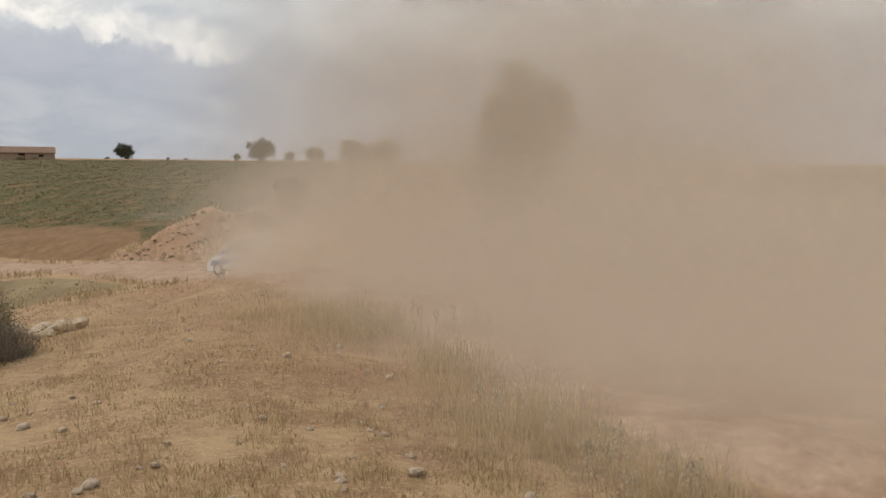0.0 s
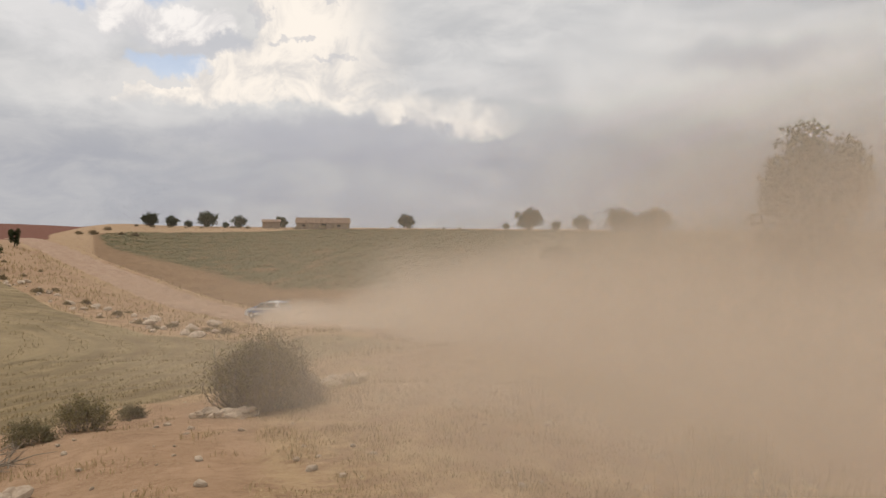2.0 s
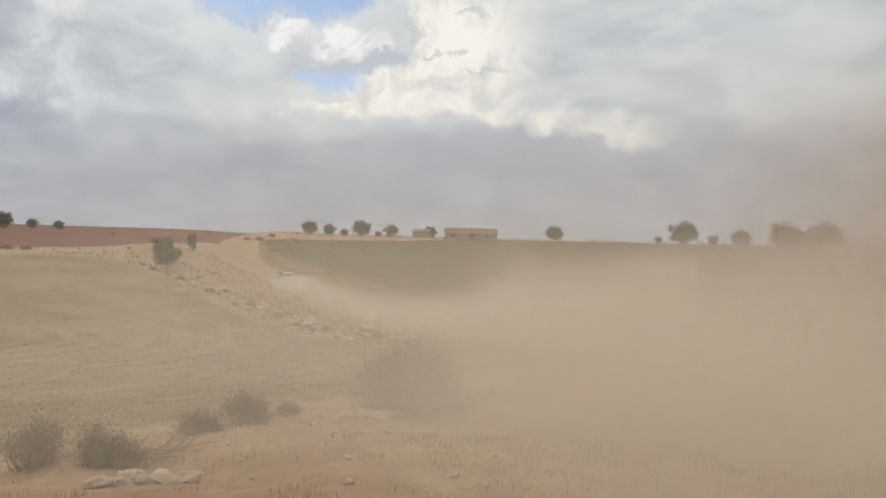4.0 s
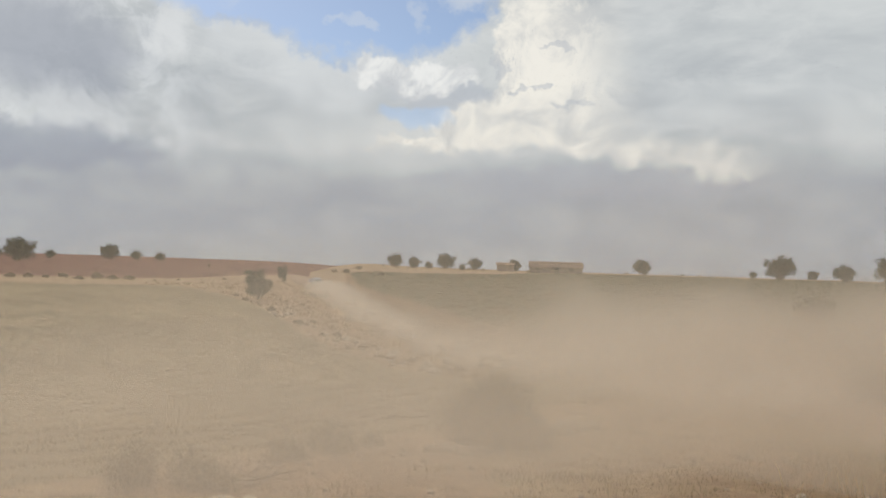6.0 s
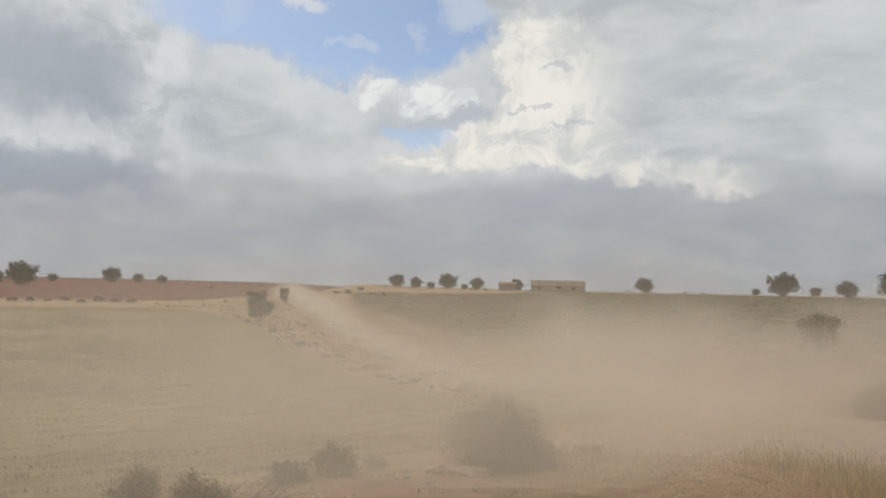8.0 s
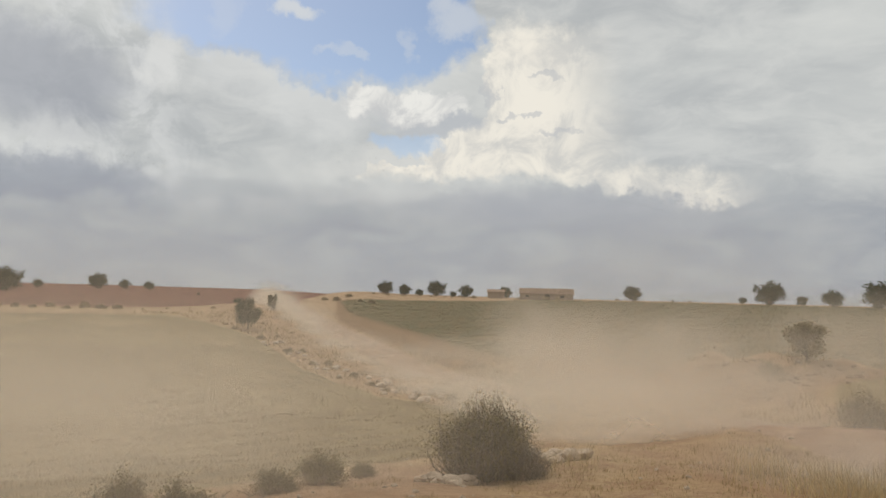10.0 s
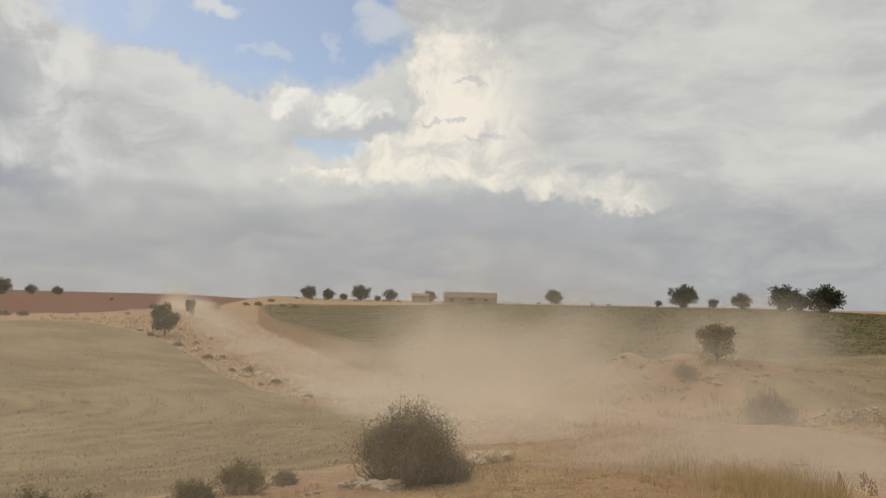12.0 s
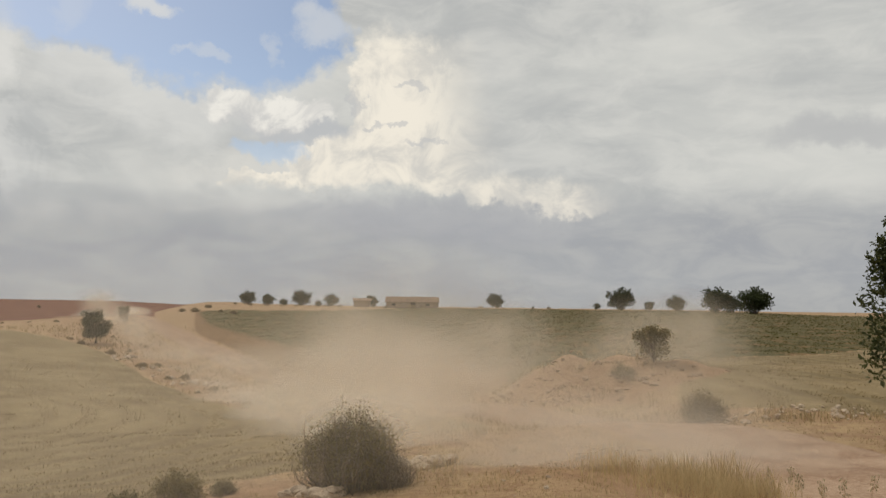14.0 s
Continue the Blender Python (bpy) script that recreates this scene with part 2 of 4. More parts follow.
def smooth(v, a, b):
    f = np.clip((v - a) / (b - a), 0, 1)
    return f * f * (3 - 2 * f)


def land(x, y):
    shape = np.shape(x)
    x, y = np.ravel(np.asarray(x, float)), np.ravel(np.asarray(y, float))
    r = np.hypot(x, y)
    z = bare_land(x, y)
    z = z + 0.05 * wave(x, y, 2.3, 1) * smooth(r, 2, 8) + 0.10 * wave(x, y, 7.0, 2) * smooth(r, 3, 12)
    # the stony mound beyond the bend, and the bank below the climbing track
    for az, d, ra, rd, h in ((20.6, 46, 4.4, 2.8, 1.15), (16.0, 44, 5.0, 3.2, 1.3), (11.5, 42, 4.5, 3.2, 0.6), (24.4, 45.0, 2.8, 2.0, 0.35)):
        cx, cy = polar(az, d)
        ux, uy = cy / d, -cx / d
        u, v = (x - cx) * ux + (y - cy) * uy, (x - cx) * cx / d + (y - cy) * cy / d
        z = z + h * np.exp(-(np.abs(u / ra) ** 2.4 + np.abs(v / rd) ** 2.4)) * (1 + 0.22 * wave(x, y, 2.6, 5))
    near, tz, _ = track_near(x, y)
    z = np.where(near < 9, z + (tz - 0.10 - z) * (1 - smooth(near, TRACK_WIDE + 0.2, 6.5)), z)
    return z.reshape(shape)


def ground_at(az, d, sink=0.0):
    x, y = polar(az, d)
    return x, y, float(land(np.array([x]), np.array([y]))[0]) - sink


# ---- materials ----
def ground_material():
    m, n = material("ground", 0.95)
    at = n.add("ShaderNodeTexCoord").outputs["Object"]
    big, mid, fine, tiny = n.noise(at, 0.12, 4), n.noise(at, 0.9, 5), n.noise(at, 5.0, 5, 0.65), n.noise(at, 24.0, 4, 0.7)
    mottle = n.math("ADD", n.math("MULTIPLY", mid, 0.5), n.math("MULTIPLY", fine, 0.5))
    # rough dry grass over reddish earth
    rough = n.mix(n.span(mottle, 0.38, 0.62), (0.26, 0.15, 0.086), (0.41, 0.28, 0.152))
    rough = n.mix(n.span(tiny, 0.48, 0.72), rough, (0.50, 0.37, 0.215))
    rough = n.mix(n.math("MULTIPLY", n.span(big, 0.5, 0.7), 0.4), rough, (0.33, 0.185, 0.105))
    # pale stubble with sowing lines that curve with the field
    lines = n.add("ShaderNodeTexWave", wave_type="RINGS", rings_direction="SPHERICAL")
    moved = n.add("ShaderNodeMapping")
    n.put(moved.inputs[0], at)
    moved.inputs["Location"].default_value = (44, -18, 0)
    moved.inputs["Scale"].default_value = (1, 1, 0)
    n.put(lines.inputs["Vector"], moved.outputs[0])
    lines.inputs["Scale"].default_value, lines.inputs["Distortion"].default_value = 0.16, 2.2
    lines.inputs["Detail"].default_value, lines.inputs["Detail Scale"].default_value = 3.0, 0.4
    pale = n.mix(n.span(mottle, 0.36, 0.64), (0.185, 0.134, 0.065), (0.275, 0.205, 0.106))
    pale = n.mix(n.math("MULTIPLY", n.span(lines.outputs["Fac"], 0.35, 0.85), 0.55), pale, (0.155, 0.108, 0.054))
    pale = n.mix(n.math("MULTIPLY", n.span(big, 0.42, 0.62), 0.45), pale, (0.345, 0.26, 0.143))
    # a low green crop with earth showing through
    rows = n.add("ShaderNodeTexWave", bands_direction="X")
    turned = n.add("ShaderNodeMapping")
    n.put(turned.inputs[0], at)
    turned.inputs["Rotation"].default_value = (0, 0, radians(35))
    n.put(rows.inputs["Vector"], turned.outputs[0])
    rows.inputs["Scale"].default_value, rows.inputs["Distortion"].default_value = 0.35, 3.0
    crop = n.mix(n.span(n.noise(at, 1.6, 5, 0.7), 0.36, 0.62), (0.058, 0.056, 0.018), (0.128, 0.104, 0.040))
    crop = n.mix(n.math("MULTIPLY", n.span(n.math("ADD", n.noise(at, 0.35, 5, 0.7), n.math("MULTIPLY", rows.outputs["Fac"], 0.12)), 0.56, 0.72), 0.75), crop, (0.235, 0.125, 0.055))
    red = n.mix(n.span(mottle, 0.35, 0.65), (0.115, 0.037, 0.019), (0.175, 0.060, 0.030))
    clay = n.mix(n.span(mottle, 0.35, 0.65), (0.165, 0.092, 0.042), (0.26, 0.155, 0.075))
    bare = n.mix(n.span(mottle, 0.35, 0.65), (0.25, 0.145, 0.082), (0.40, 0.258, 0.155))

    def edge(name):
        return n.span(n.math("ADD", n.attr(name), n.math("MULTIPLY", n.math("SUBTRACT", mottle, 0.5), 0.9)), 0.42, 0.58)

    col = n.mix(edge("stubble"), rough, pale)
    col = n.mix(edge("clay"), col, clay)
    col = n.mix(edge("crop"), col, crop)
    col = n.mix(edge("red_earth"), col, red)
    col = n.mix(edge("bare_earth"), col, bare)
    n.put(n.bsdf.inputs["Base Color"], col)
    bump(n, n.math("ADD", fine, n.math("MULTIPLY", tiny, 0.5)), 0.7, 0.09)
    return m


def track_material():
    m, n = material("track_gravel", 0.95)
    at = n.add("ShaderNodeTexCoord").outputs["Object"]
    f = n.math("ADD", n.math("MULTIPLY", n.noise(at, 1.2, 5), 0.5), n.math("MULTIPLY", n.noise(at, 9.0, 4, 0.7), 0.5))
    col = n.mix(n.span(f, 0.36, 0.64), (0.28, 0.17, 0.108), (0.44, 0.305, 0.21))
    stones = n.add("ShaderNodeTexVoronoi")
    n.put(stones.inputs["Vector"], at)
    stones.inputs["Scale"].default_value = 9.0
    col = n.mix(n.span(stones.outputs["Distance"], 0.22, 0.1), col, (0.47, 0.36, 0.27))
    n.put(n.bsdf.inputs["Base Color"], col)
    bump(n, n.math("ADD", n.noise(at, 14.0, 4, 0.7), stones.outputs["Distance"]), 0.7, 0.04)
    return m


def glossy(name, colour, rough, metal=0.0):
    m, n = material(name, rough)
    n.bsdf.inputs["Specular IOR Level"].default_value = 0.5
    at = n.add("ShaderNodeTexCoord").outputs["Object"]
    dusty = n.math("MULTIPLY", n.span(n.noise(at, 2.2, 5, 0.65), 0.45, 0.75), 0.45)
    n.put(n.bsdf.inputs["Base Color"], n.mix(dusty, colour, (0.40, 0.30, 0.20)))
    n.put(n.bsdf.inputs["Roughness"], n.span(dusty, 0.0, 0.45, rough, 0.85))
    n.bsdf.inputs["Metallic"].default_value = metal
    return m


MAT = {
    "ground": ground_material(), "track": track_material(),
    "bark": mottled("bark", (0.075, 0.055, 0.038), (0.16, 0.125, 0.09), 6.0, 0.9, 0.02),
    "twig": mottled("grey_twigs", (0.19, 0.15, 0.112), (0.35, 0.29, 0.22), 5.0, 0.9, 0, "island"),
    "oak": mottled("oak_leaves", (0.024, 0.033, 0.014), (0.075, 0.088, 0.034), 0.7, 0.75, 0, "island", 0.4),
    "almond": mottled("almond_leaves", (0.026, 0.036, 0.012), (0.10, 0.108, 0.040), 0.9, 0.7, 0, "island", 0.4),
    "bush": mottled("bush_leaves", (0.155, 0.130, 0.066), (0.35, 0.285, 0.14), 1.2, 0.8, 0, "island", 0.4),
    "scrub": mottled("scrub_leaves", (0.155, 0.135, 0.075), (0.32, 0.26, 0.145), 1.2, 0.85, 0, "island", 0.4),
    "dry_scrub": mottled("dry_scrub_leaves", (0.22, 0.165, 0.09), (0.40, 0.305, 0.175), 1.2, 0.85, 0, "island", 0.4),
    "rubble": mottled("earthy_rubble", (0.29, 0.19, 0.12), (0.45, 0.325, 0.22), 4.0, 0.9, 0.02, "object"),
    "straw": mottled("straw", (0.28, 0.195, 0.098), (0.52, 0.405, 0.23), 1.5, 0.8, 0, "island", 0.4),
    "stubble": mottled("stubble_straw", (0.195, 0.142, 0.070), (0.35, 0.265, 0.143), 1.5, 0.85, 0, "island", 0.4),
    "hay": mottled("tall_hay", (0.39, 0.285, 0.145), (0.67, 0.53, 0.30), 1.5, 0.8, 0, "island", 0.4),
    "oat": mottled("oat_heads", (0.52, 0.42, 0.27), (0.72, 0.62, 0.44), 3.0, 0.7, 0, "island", 0.4),
    "crop": mottled("crop_leaves", (0.082, 0.077, 0.024), (0.130, 0.115, 0.040), 0.5, 0.75, 0, "island", 0.4),
    "stone": mottled("limestone", (0.38, 0.28, 0.20), (0.64, 0.52, 0.39), 4.0, 0.9, 0.02, "object"),
    "wall": mottled("barn_wall", (0.26, 0.195, 0.14), (0.38, 0.29, 0.21), 1.4, 0.9, 0.02),
    "tile": mottled("roof_tiles", (0.20, 0.125, 0.082), (0.31, 0.205, 0.14), 1.8, 0.85, 0.03, "object"),
    "dark": mottled("opening_gloom", (0.02, 0.016, 0.012), (0.035, 0.028, 0.022), 2.0),
    "paint": glossy("white_paint", (0.72, 0.74, 0.76), 0.28), "blue": glossy("blue_paint", (0.10, 0.19, 0.40), 0.28),
    "glass": glossy("dark_glass", (0.02, 0.024, 0.03), 0.08), "tyre": glossy("tyre_rubber", (0.02, 0.02, 0.02), 0.8),
    "rim": glossy("wheel_alloy", (0.62, 0.62, 0.64), 0.35, 0.6), "lamp": glossy("lamp_glass", (0.80, 0.82, 0.84), 0.1),
    "trim": glossy("black_trim", (0.025, 0.025, 0.027), 0.5)}


# ---- mesh helpers ----
def link_mesh(name, verts, faces, mat, parent=None, label="", shade=False):
    me = bpy.data.meshes.new(name)
    me.from_pydata([tuple(v) for v in verts], [], [tuple(f) for f in faces])
    me.materials.append(mat)
    if shade:
        me.polygons.foreach_set("use_smooth", [True] * len(me.polygons))
    me.update()
    ob = new(name, me)
    ob.parent = parent
    return tagged(ob, label)


def part(name, bm, mat, parent=None, label="", shade=False):
    me = bpy.data.meshes.new(name)
    bmesh.ops.recalc_face_normals(bm, faces=bm.faces)
    bm.to_mesh(me)
    bm.free()
    me.materials.append(mat)
    if shade:
        me.polygons.foreach_set("use_smooth", [True] * len(me.polygons))
    ob = new(name, me)
    ob.parent = parent
    return tagged(ob, label)


def box(bm, x0, x1, y0, y1, z0, z1, bevel=0.0):
    made = bmesh.ops.create_cube(bm, size=1.0, matrix=Matrix.Translation(((x0 + x1) / 2, (y0 + y1) / 2, (z0 + z1) / 2)) @ Matrix.Diagonal((x1 - x0, y1 - y0, z1 - z0, 1)))
    if bevel:
        edges = {e for v in made["verts"] for e in v.link_edges}
        bmesh.ops.bevel(bm, geom=list(edges), offset=bevel, segments=2, affect="EDGES")


def tube(path, radii, sides=5):
    """Vertices and faces of a tapered tube along a path."""
    verts, faces = [], []
    for k, (p, r) in enumerate(zip(path, radii)):
        way = Vector(path[min(k + 1, len(path) - 1)]) - Vector(path[max(k - 1, 0)])
        q = way.to_track_quat("Z", "Y") if way.length > 1e-6 else Vector((0, 0, 1)).to_track_quat("Z", "Y")
        for s in range(sides):
            a = 2 * math.pi * s / sides
            verts.append(Vector(p) + q @ Vector((math.cos(a) * r, math.sin(a) * r, 0)))
        if k:
            for s in range(sides):
                a, b = (k - 1) * sides + s, (k - 1) * sides + (s + 1) % sides
                faces.append((a, b, b + sides, a + sides))
    return verts, faces


def join(pieces):
    verts, faces = [], []
    for v, f in pieces:
        base = len(verts)
        verts += list(v)
        faces += [tuple(i + base for i in q) for q in f]
    return verts, faces


def leaves(centres, size, rng, droop=0.0):
    """Small folded leaf clumps, two faces each, turned at random."""
    n = len(centres)
    a = rng.normal(size=(n, 3))
    a /= np.linalg.norm(a, axis=1)[:, None]
    b = np.cross(a, rng.normal(size=(n, 3)))
    b /= np.linalg.norm(b, axis=1)[:, None]
    c = np.cross(a, b)
    s = (size * rng.uniform(0.55, 1.3, n))[:, None]
    p = np.asarray(centres)
    quad = np.stack([p - a * s, p + b * s * 0.45 + c * s * 0.2, p + a * s, p - b * s * 0.45 + c * s * 0.2], 1)
    f = np.arange(n * 4).reshape(n, 4)
    return quad.reshape(-1, 3), np.concatenate([f[:, [0, 1, 2]], f[:, [0, 2, 3]]])


def blades(x, y, z, high, wide, lean, rng):
    """Narrow upright grass blades, bent at the middle."""
    n = len(x)
    a = rng.uniform(0, 6.283, n)
    dx, dy = np.cos(a), np.sin(a)
    h = high * rng.uniform(0.5, 1.25, n)
    b = rng.uniform(0, 6.283, n)
    lx, ly = np.cos(b) * lean * h * rng.uniform(0, 1, n), np.sin(b) * lean * h * rng.uniform(0, 1, n)
    w = wide * 0.5
    v = np.stack([np.stack([x - dx * w, y - dy * w, z], 1), np.stack([x + dx * w, y + dy * w, z], 1),
                  np.stack([x + dx * w * .7 + lx * .4, y + dy * w * .7 + ly * .4, z + h * 0.6], 1),
                  np.stack([x - dx * w * .7 + lx * .4, y - dy * w * .7 + ly * .4, z + h * 0.6], 1),
                  np.stack([x + lx, y + ly, z + h], 1)], 1).reshape(-1, 3)
    k = np.arange(n)[:, None] * 5
    return v, [*map(tuple, k + [0, 1, 2, 3]), *map(tuple, k + [3, 2, 4])]


# ---- the ground ----
def zones(x, y):
    """How much each place is stubble, crop, red earth or bare earth."""
    az, d = np.degrees(np.arctan2(-x, y)), np.hypot(x, y)
    near, _, at = track_near(x, y)
    tx, ty = TRACK[at][:, 0], TRACK[at][:, 1]
    beyond = d > np.hypot(tx, ty)
    inner = np.interp(az, (23, 25, 31, 38, 47, 55, 70, 100), (31, 29, 29, 18.5, 17, 14.5, 13, 12))
    outer = np.interp(az, (23, 24, 31, 37, 42, 48, 52, 58, 70, 100), (31, 32, 41, 47, 50, 66, 92, 122, 112, 110))
    stubble = smooth(d, inner - 1.0, inner + 1.0) * (1 - smooth(d, outer - 2, outer + 2))
    low = np.interp(az, (-60, -3, 0, 6, 9.5), (30, 27.5, 28, 31, 33))
    high = np.interp(az, (-60, -4, 0, 6, 10), (95, 84, 72, 61, 57))
    stubble = np.maximum(stubble, smooth(d, low - 0.6, low + 0.6) * (1 - smooth(d, high - 1, high)) * (1 - smooth(az, 8.5, 10.5)))
    start = np.interp(az, (-60, -4, 0, 6, 10, 14, 19, 24, 27), (95, 84, 72, 61, 57, 55, 53, 51, 30))
    above = np.where(beyond | (az < 24), 1.0, 0.0)
    clay = smooth(d, start - 0.8, start + 0.8) * above * (az > 8) * smooth(near, 3.0, 4.0) * (1 - smooth(az, 44.5, 46.5)) * (1 - smooth(d, 180, 200))
    # the crop thins out towards the track
    crop = smooth(d, start - 0.8, start + 0.8) * above * np.where(az > 22, 0.25 + 0.75 * smooth(near, 5.0, 20.0), 1.0) * (near > 3.6)
    # crop stops short on the ridge: pale dry-grass colour also gives its sunlit strip
    top = np.interp(az, (30, 34, 43, 45), (212, 196, 186, 180))
    crop = crop * (1 - smooth(d, top, top + 14)) * (1 - smooth(az, 44.0, 46.5))
    red = smooth(az, 47.5, 49) * smooth(d, 150, 157)
    red = np.maximum(red, smooth(az, 44, 46) * smooth(d, 260, 300))
    bare = np.where(beyond & (az > 18), smooth(near, 2, 3) * (1 - smooth(near, 2.6, 3.6)), 0)
    for a, r, s in ((20.6, 46, 5.4), (16.0, 44, 5.6), (11.5, 42, 5.3)):
        cx, cy = polar(a, r)
        bare = np.maximum(bare, 1 - smooth(np.hypot(x - cx, y - cy), s * 0.6, s))
    bank = smooth(d, outer + 0.5, outer + 3) * smooth(az, 33, 37) * (1 - smooth(az, 54, 57)) * smooth(near, 2.2, 4.0) * ~beyond
    bare = np.maximum(bare, 0.62 * bank)
    # trodden earth between the stubble and the slope under the eye
    bare = np.maximum(bare, 0.66 * smooth(az, 28, 36) * (1 - smooth(d, inner - 2.0, inner)))
    return {"stubble": stubble, "clay": clay, "crop": crop, "red_earth": red, "bare_earth": bare * 0.8}


def build_ground():
    angles = np.r_[np.arange(-180, -50, 5.0), np.arange(-50, 82, 0.3), np.arange(82, 180, 5.0)]
    radii = np.r_[0.4, np.geomspace(1.0, 260, 250), np.geomspace(275, 4500, 22)]
    a, r = np.meshgrid(np.radians(angles), radii)
    x, y = -np.sin(a) * r, np.cos(a) * r
    z = land(x.ravel(), y.ravel())
    na, nr = len(angles), len(radii)
    verts = np.stack([x.ravel(), y.ravel(), z], 1)
    i = (np.arange(nr - 1)[:, None] * na + np.arange(na)[None, :]).ravel()
    j = (np.arange(nr - 1)[:, None] * na + (np.arange(na)[None, :] + 1) % na).ravel()
    faces = np.stack([i, i + na, j + na, j], 1)
    verts = np.vstack([verts, [0, 0, EYE - 1.65]])
    mid = len(verts) - 1
    caps = [(k, (k + 1) % na, mid) for k in range(na)]
    ob = link_mesh("ground", verts, [*map(tuple, faces), *caps], MAT["ground"], shade=True)
    for key, value in zones(verts[:, 0], verts[:, 1]).items():
        layer = ob.data.attributes.new(key, "FLOAT", "POINT")
        layer.data.foreach_set("value", value.astype(np.float32))
    return tagged(ob, "rolling farmland of dry grass, stubble, crop and red earth", "ground", kind="structure")


def build_track():
    across = np.array([-2.9, -2.3, -1.7, -1.1, -0.75, -0.3, 0.3, 0.75, 1.1, 1.7, 2.3, 2.9])
    lift = np.array([-0.32, -0.05, 0.04, 0.02, -0.02, 0.05, 0.05, -0.02, 0.02, 0.04, -0.05, -0.32])
    way = np.gradient(TRACK, axis=0)
    way /= np.linalg.norm(way, axis=1)[:, None]
    side = np.stack([way[:, 1], -way[:, 0]], 1)
    rag = 1 + 0.10 * wave(TRACK[:, 0], TRACK[:, 1], 6.0, 9)
    verts = []
    for k, p in enumerate(TRACK):
        for u, l in zip(across, lift):
            q = p + side[k] * u * rag[k]
            verts.append((q[0], q[1], TRACK_Z[k] + l + 0.02 * float(wave(q[0], q[1], 1.3, 4))))
    w = len(across)
    faces = [(k * w + c, k * w + c + 1, (k + 1) * w + c + 1, (k + 1) * w + c) for k in range(len(TRACK) - 1) for c in range(w - 1)]
    ob = link_mesh("road", verts, faces, MAT["track"], shade=True)
    return tagged(ob, "pale dirt and gravel farm track with wheel ruts", "road", kind="structure")


build_ground()
build_track()


# ---- trees and shrubs ----
def crown_points(rng, count, clumps, rx, rz, mid, ragged=0.32):
    """Leaf places in overlapping clumps over a rounded crown, thick at the skin, with gaps."""
    c = rng.normal(size=(clumps, 3))
    c /= np.linalg.norm(c, axis=1)[:, None]
    c *= rng.uniform(0.35, 0.85, clumps)[:, None]
    pick = rng.randint(0, clumps, count)
    d = rng.normal(size=(count, 3))
    d /= np.linalg.norm(d, axis=1)[:, None]
    p = c[pick] + d * (ragged * rng.uniform(0.35, 1.15, count) * rng.uniform(0.7, 1.2, clumps)[pick])[:, None]
    return p * [rx, rx, rz] + [0, 0, mid], c * [rx, rx, rz] + [0, 0, mid]


def build_tree(name, seed, high, wide, leaf_mat, count, leaf, trunk=0.28, clumps=26, ragged=0.32, label="", category="tree", group=""):
    """A tapered trunk that forks into limbs, and a crown of many small leaves."""
    rng = np.random.RandomState(seed)
    thing = new(name)
    foot = high * trunk
    mid, rz = (high + foot * 0.35) / 2, (high - foot * 0.35) / 2 / 1.08
    pts, cs = crown_points(rng, count, clumps, wide / 2 / 1.1, rz, mid, ragged)
    r = high * 0.028
    bend = rng.normal(size=2) * high * 0.03
    top = Vector((bend[0], bend[1], foot * 1.25))
    pieces = [tube([(0, 0, -0.35), (0, 0, 0.05), (bend[0] * .5, bend[1] * .5, foot * 0.6), top], [r * 1.5, r * 1.15, r, r * 0.8], 8)]
    part_verts, part_faces = join(pieces)
    link_mesh("trunk", part_verts, part_faces, MAT["bark"], thing, shade=True)
    limbs = []
    for c in cs[:: max(1, len(cs) // 12)]:
        end = Vector(c)
        mids = top.lerp(end, 0.5) + Vector((0, 0, -0.04 * high))
        limbs.append(tube([top - Vector((0, 0, foot * .2)), mids, end], [r * 0.5, r * 0.3, r * 0.08], 5))
    v, f = join(limbs)
    link_mesh("branchwork", v, f, MAT["bark"], thing, shade=True)
    v, f = leaves(pts, leaf, rng)
    link_mesh("crown", v, f, leaf_mat, thing)
    return tagged(thing, label, category, group)


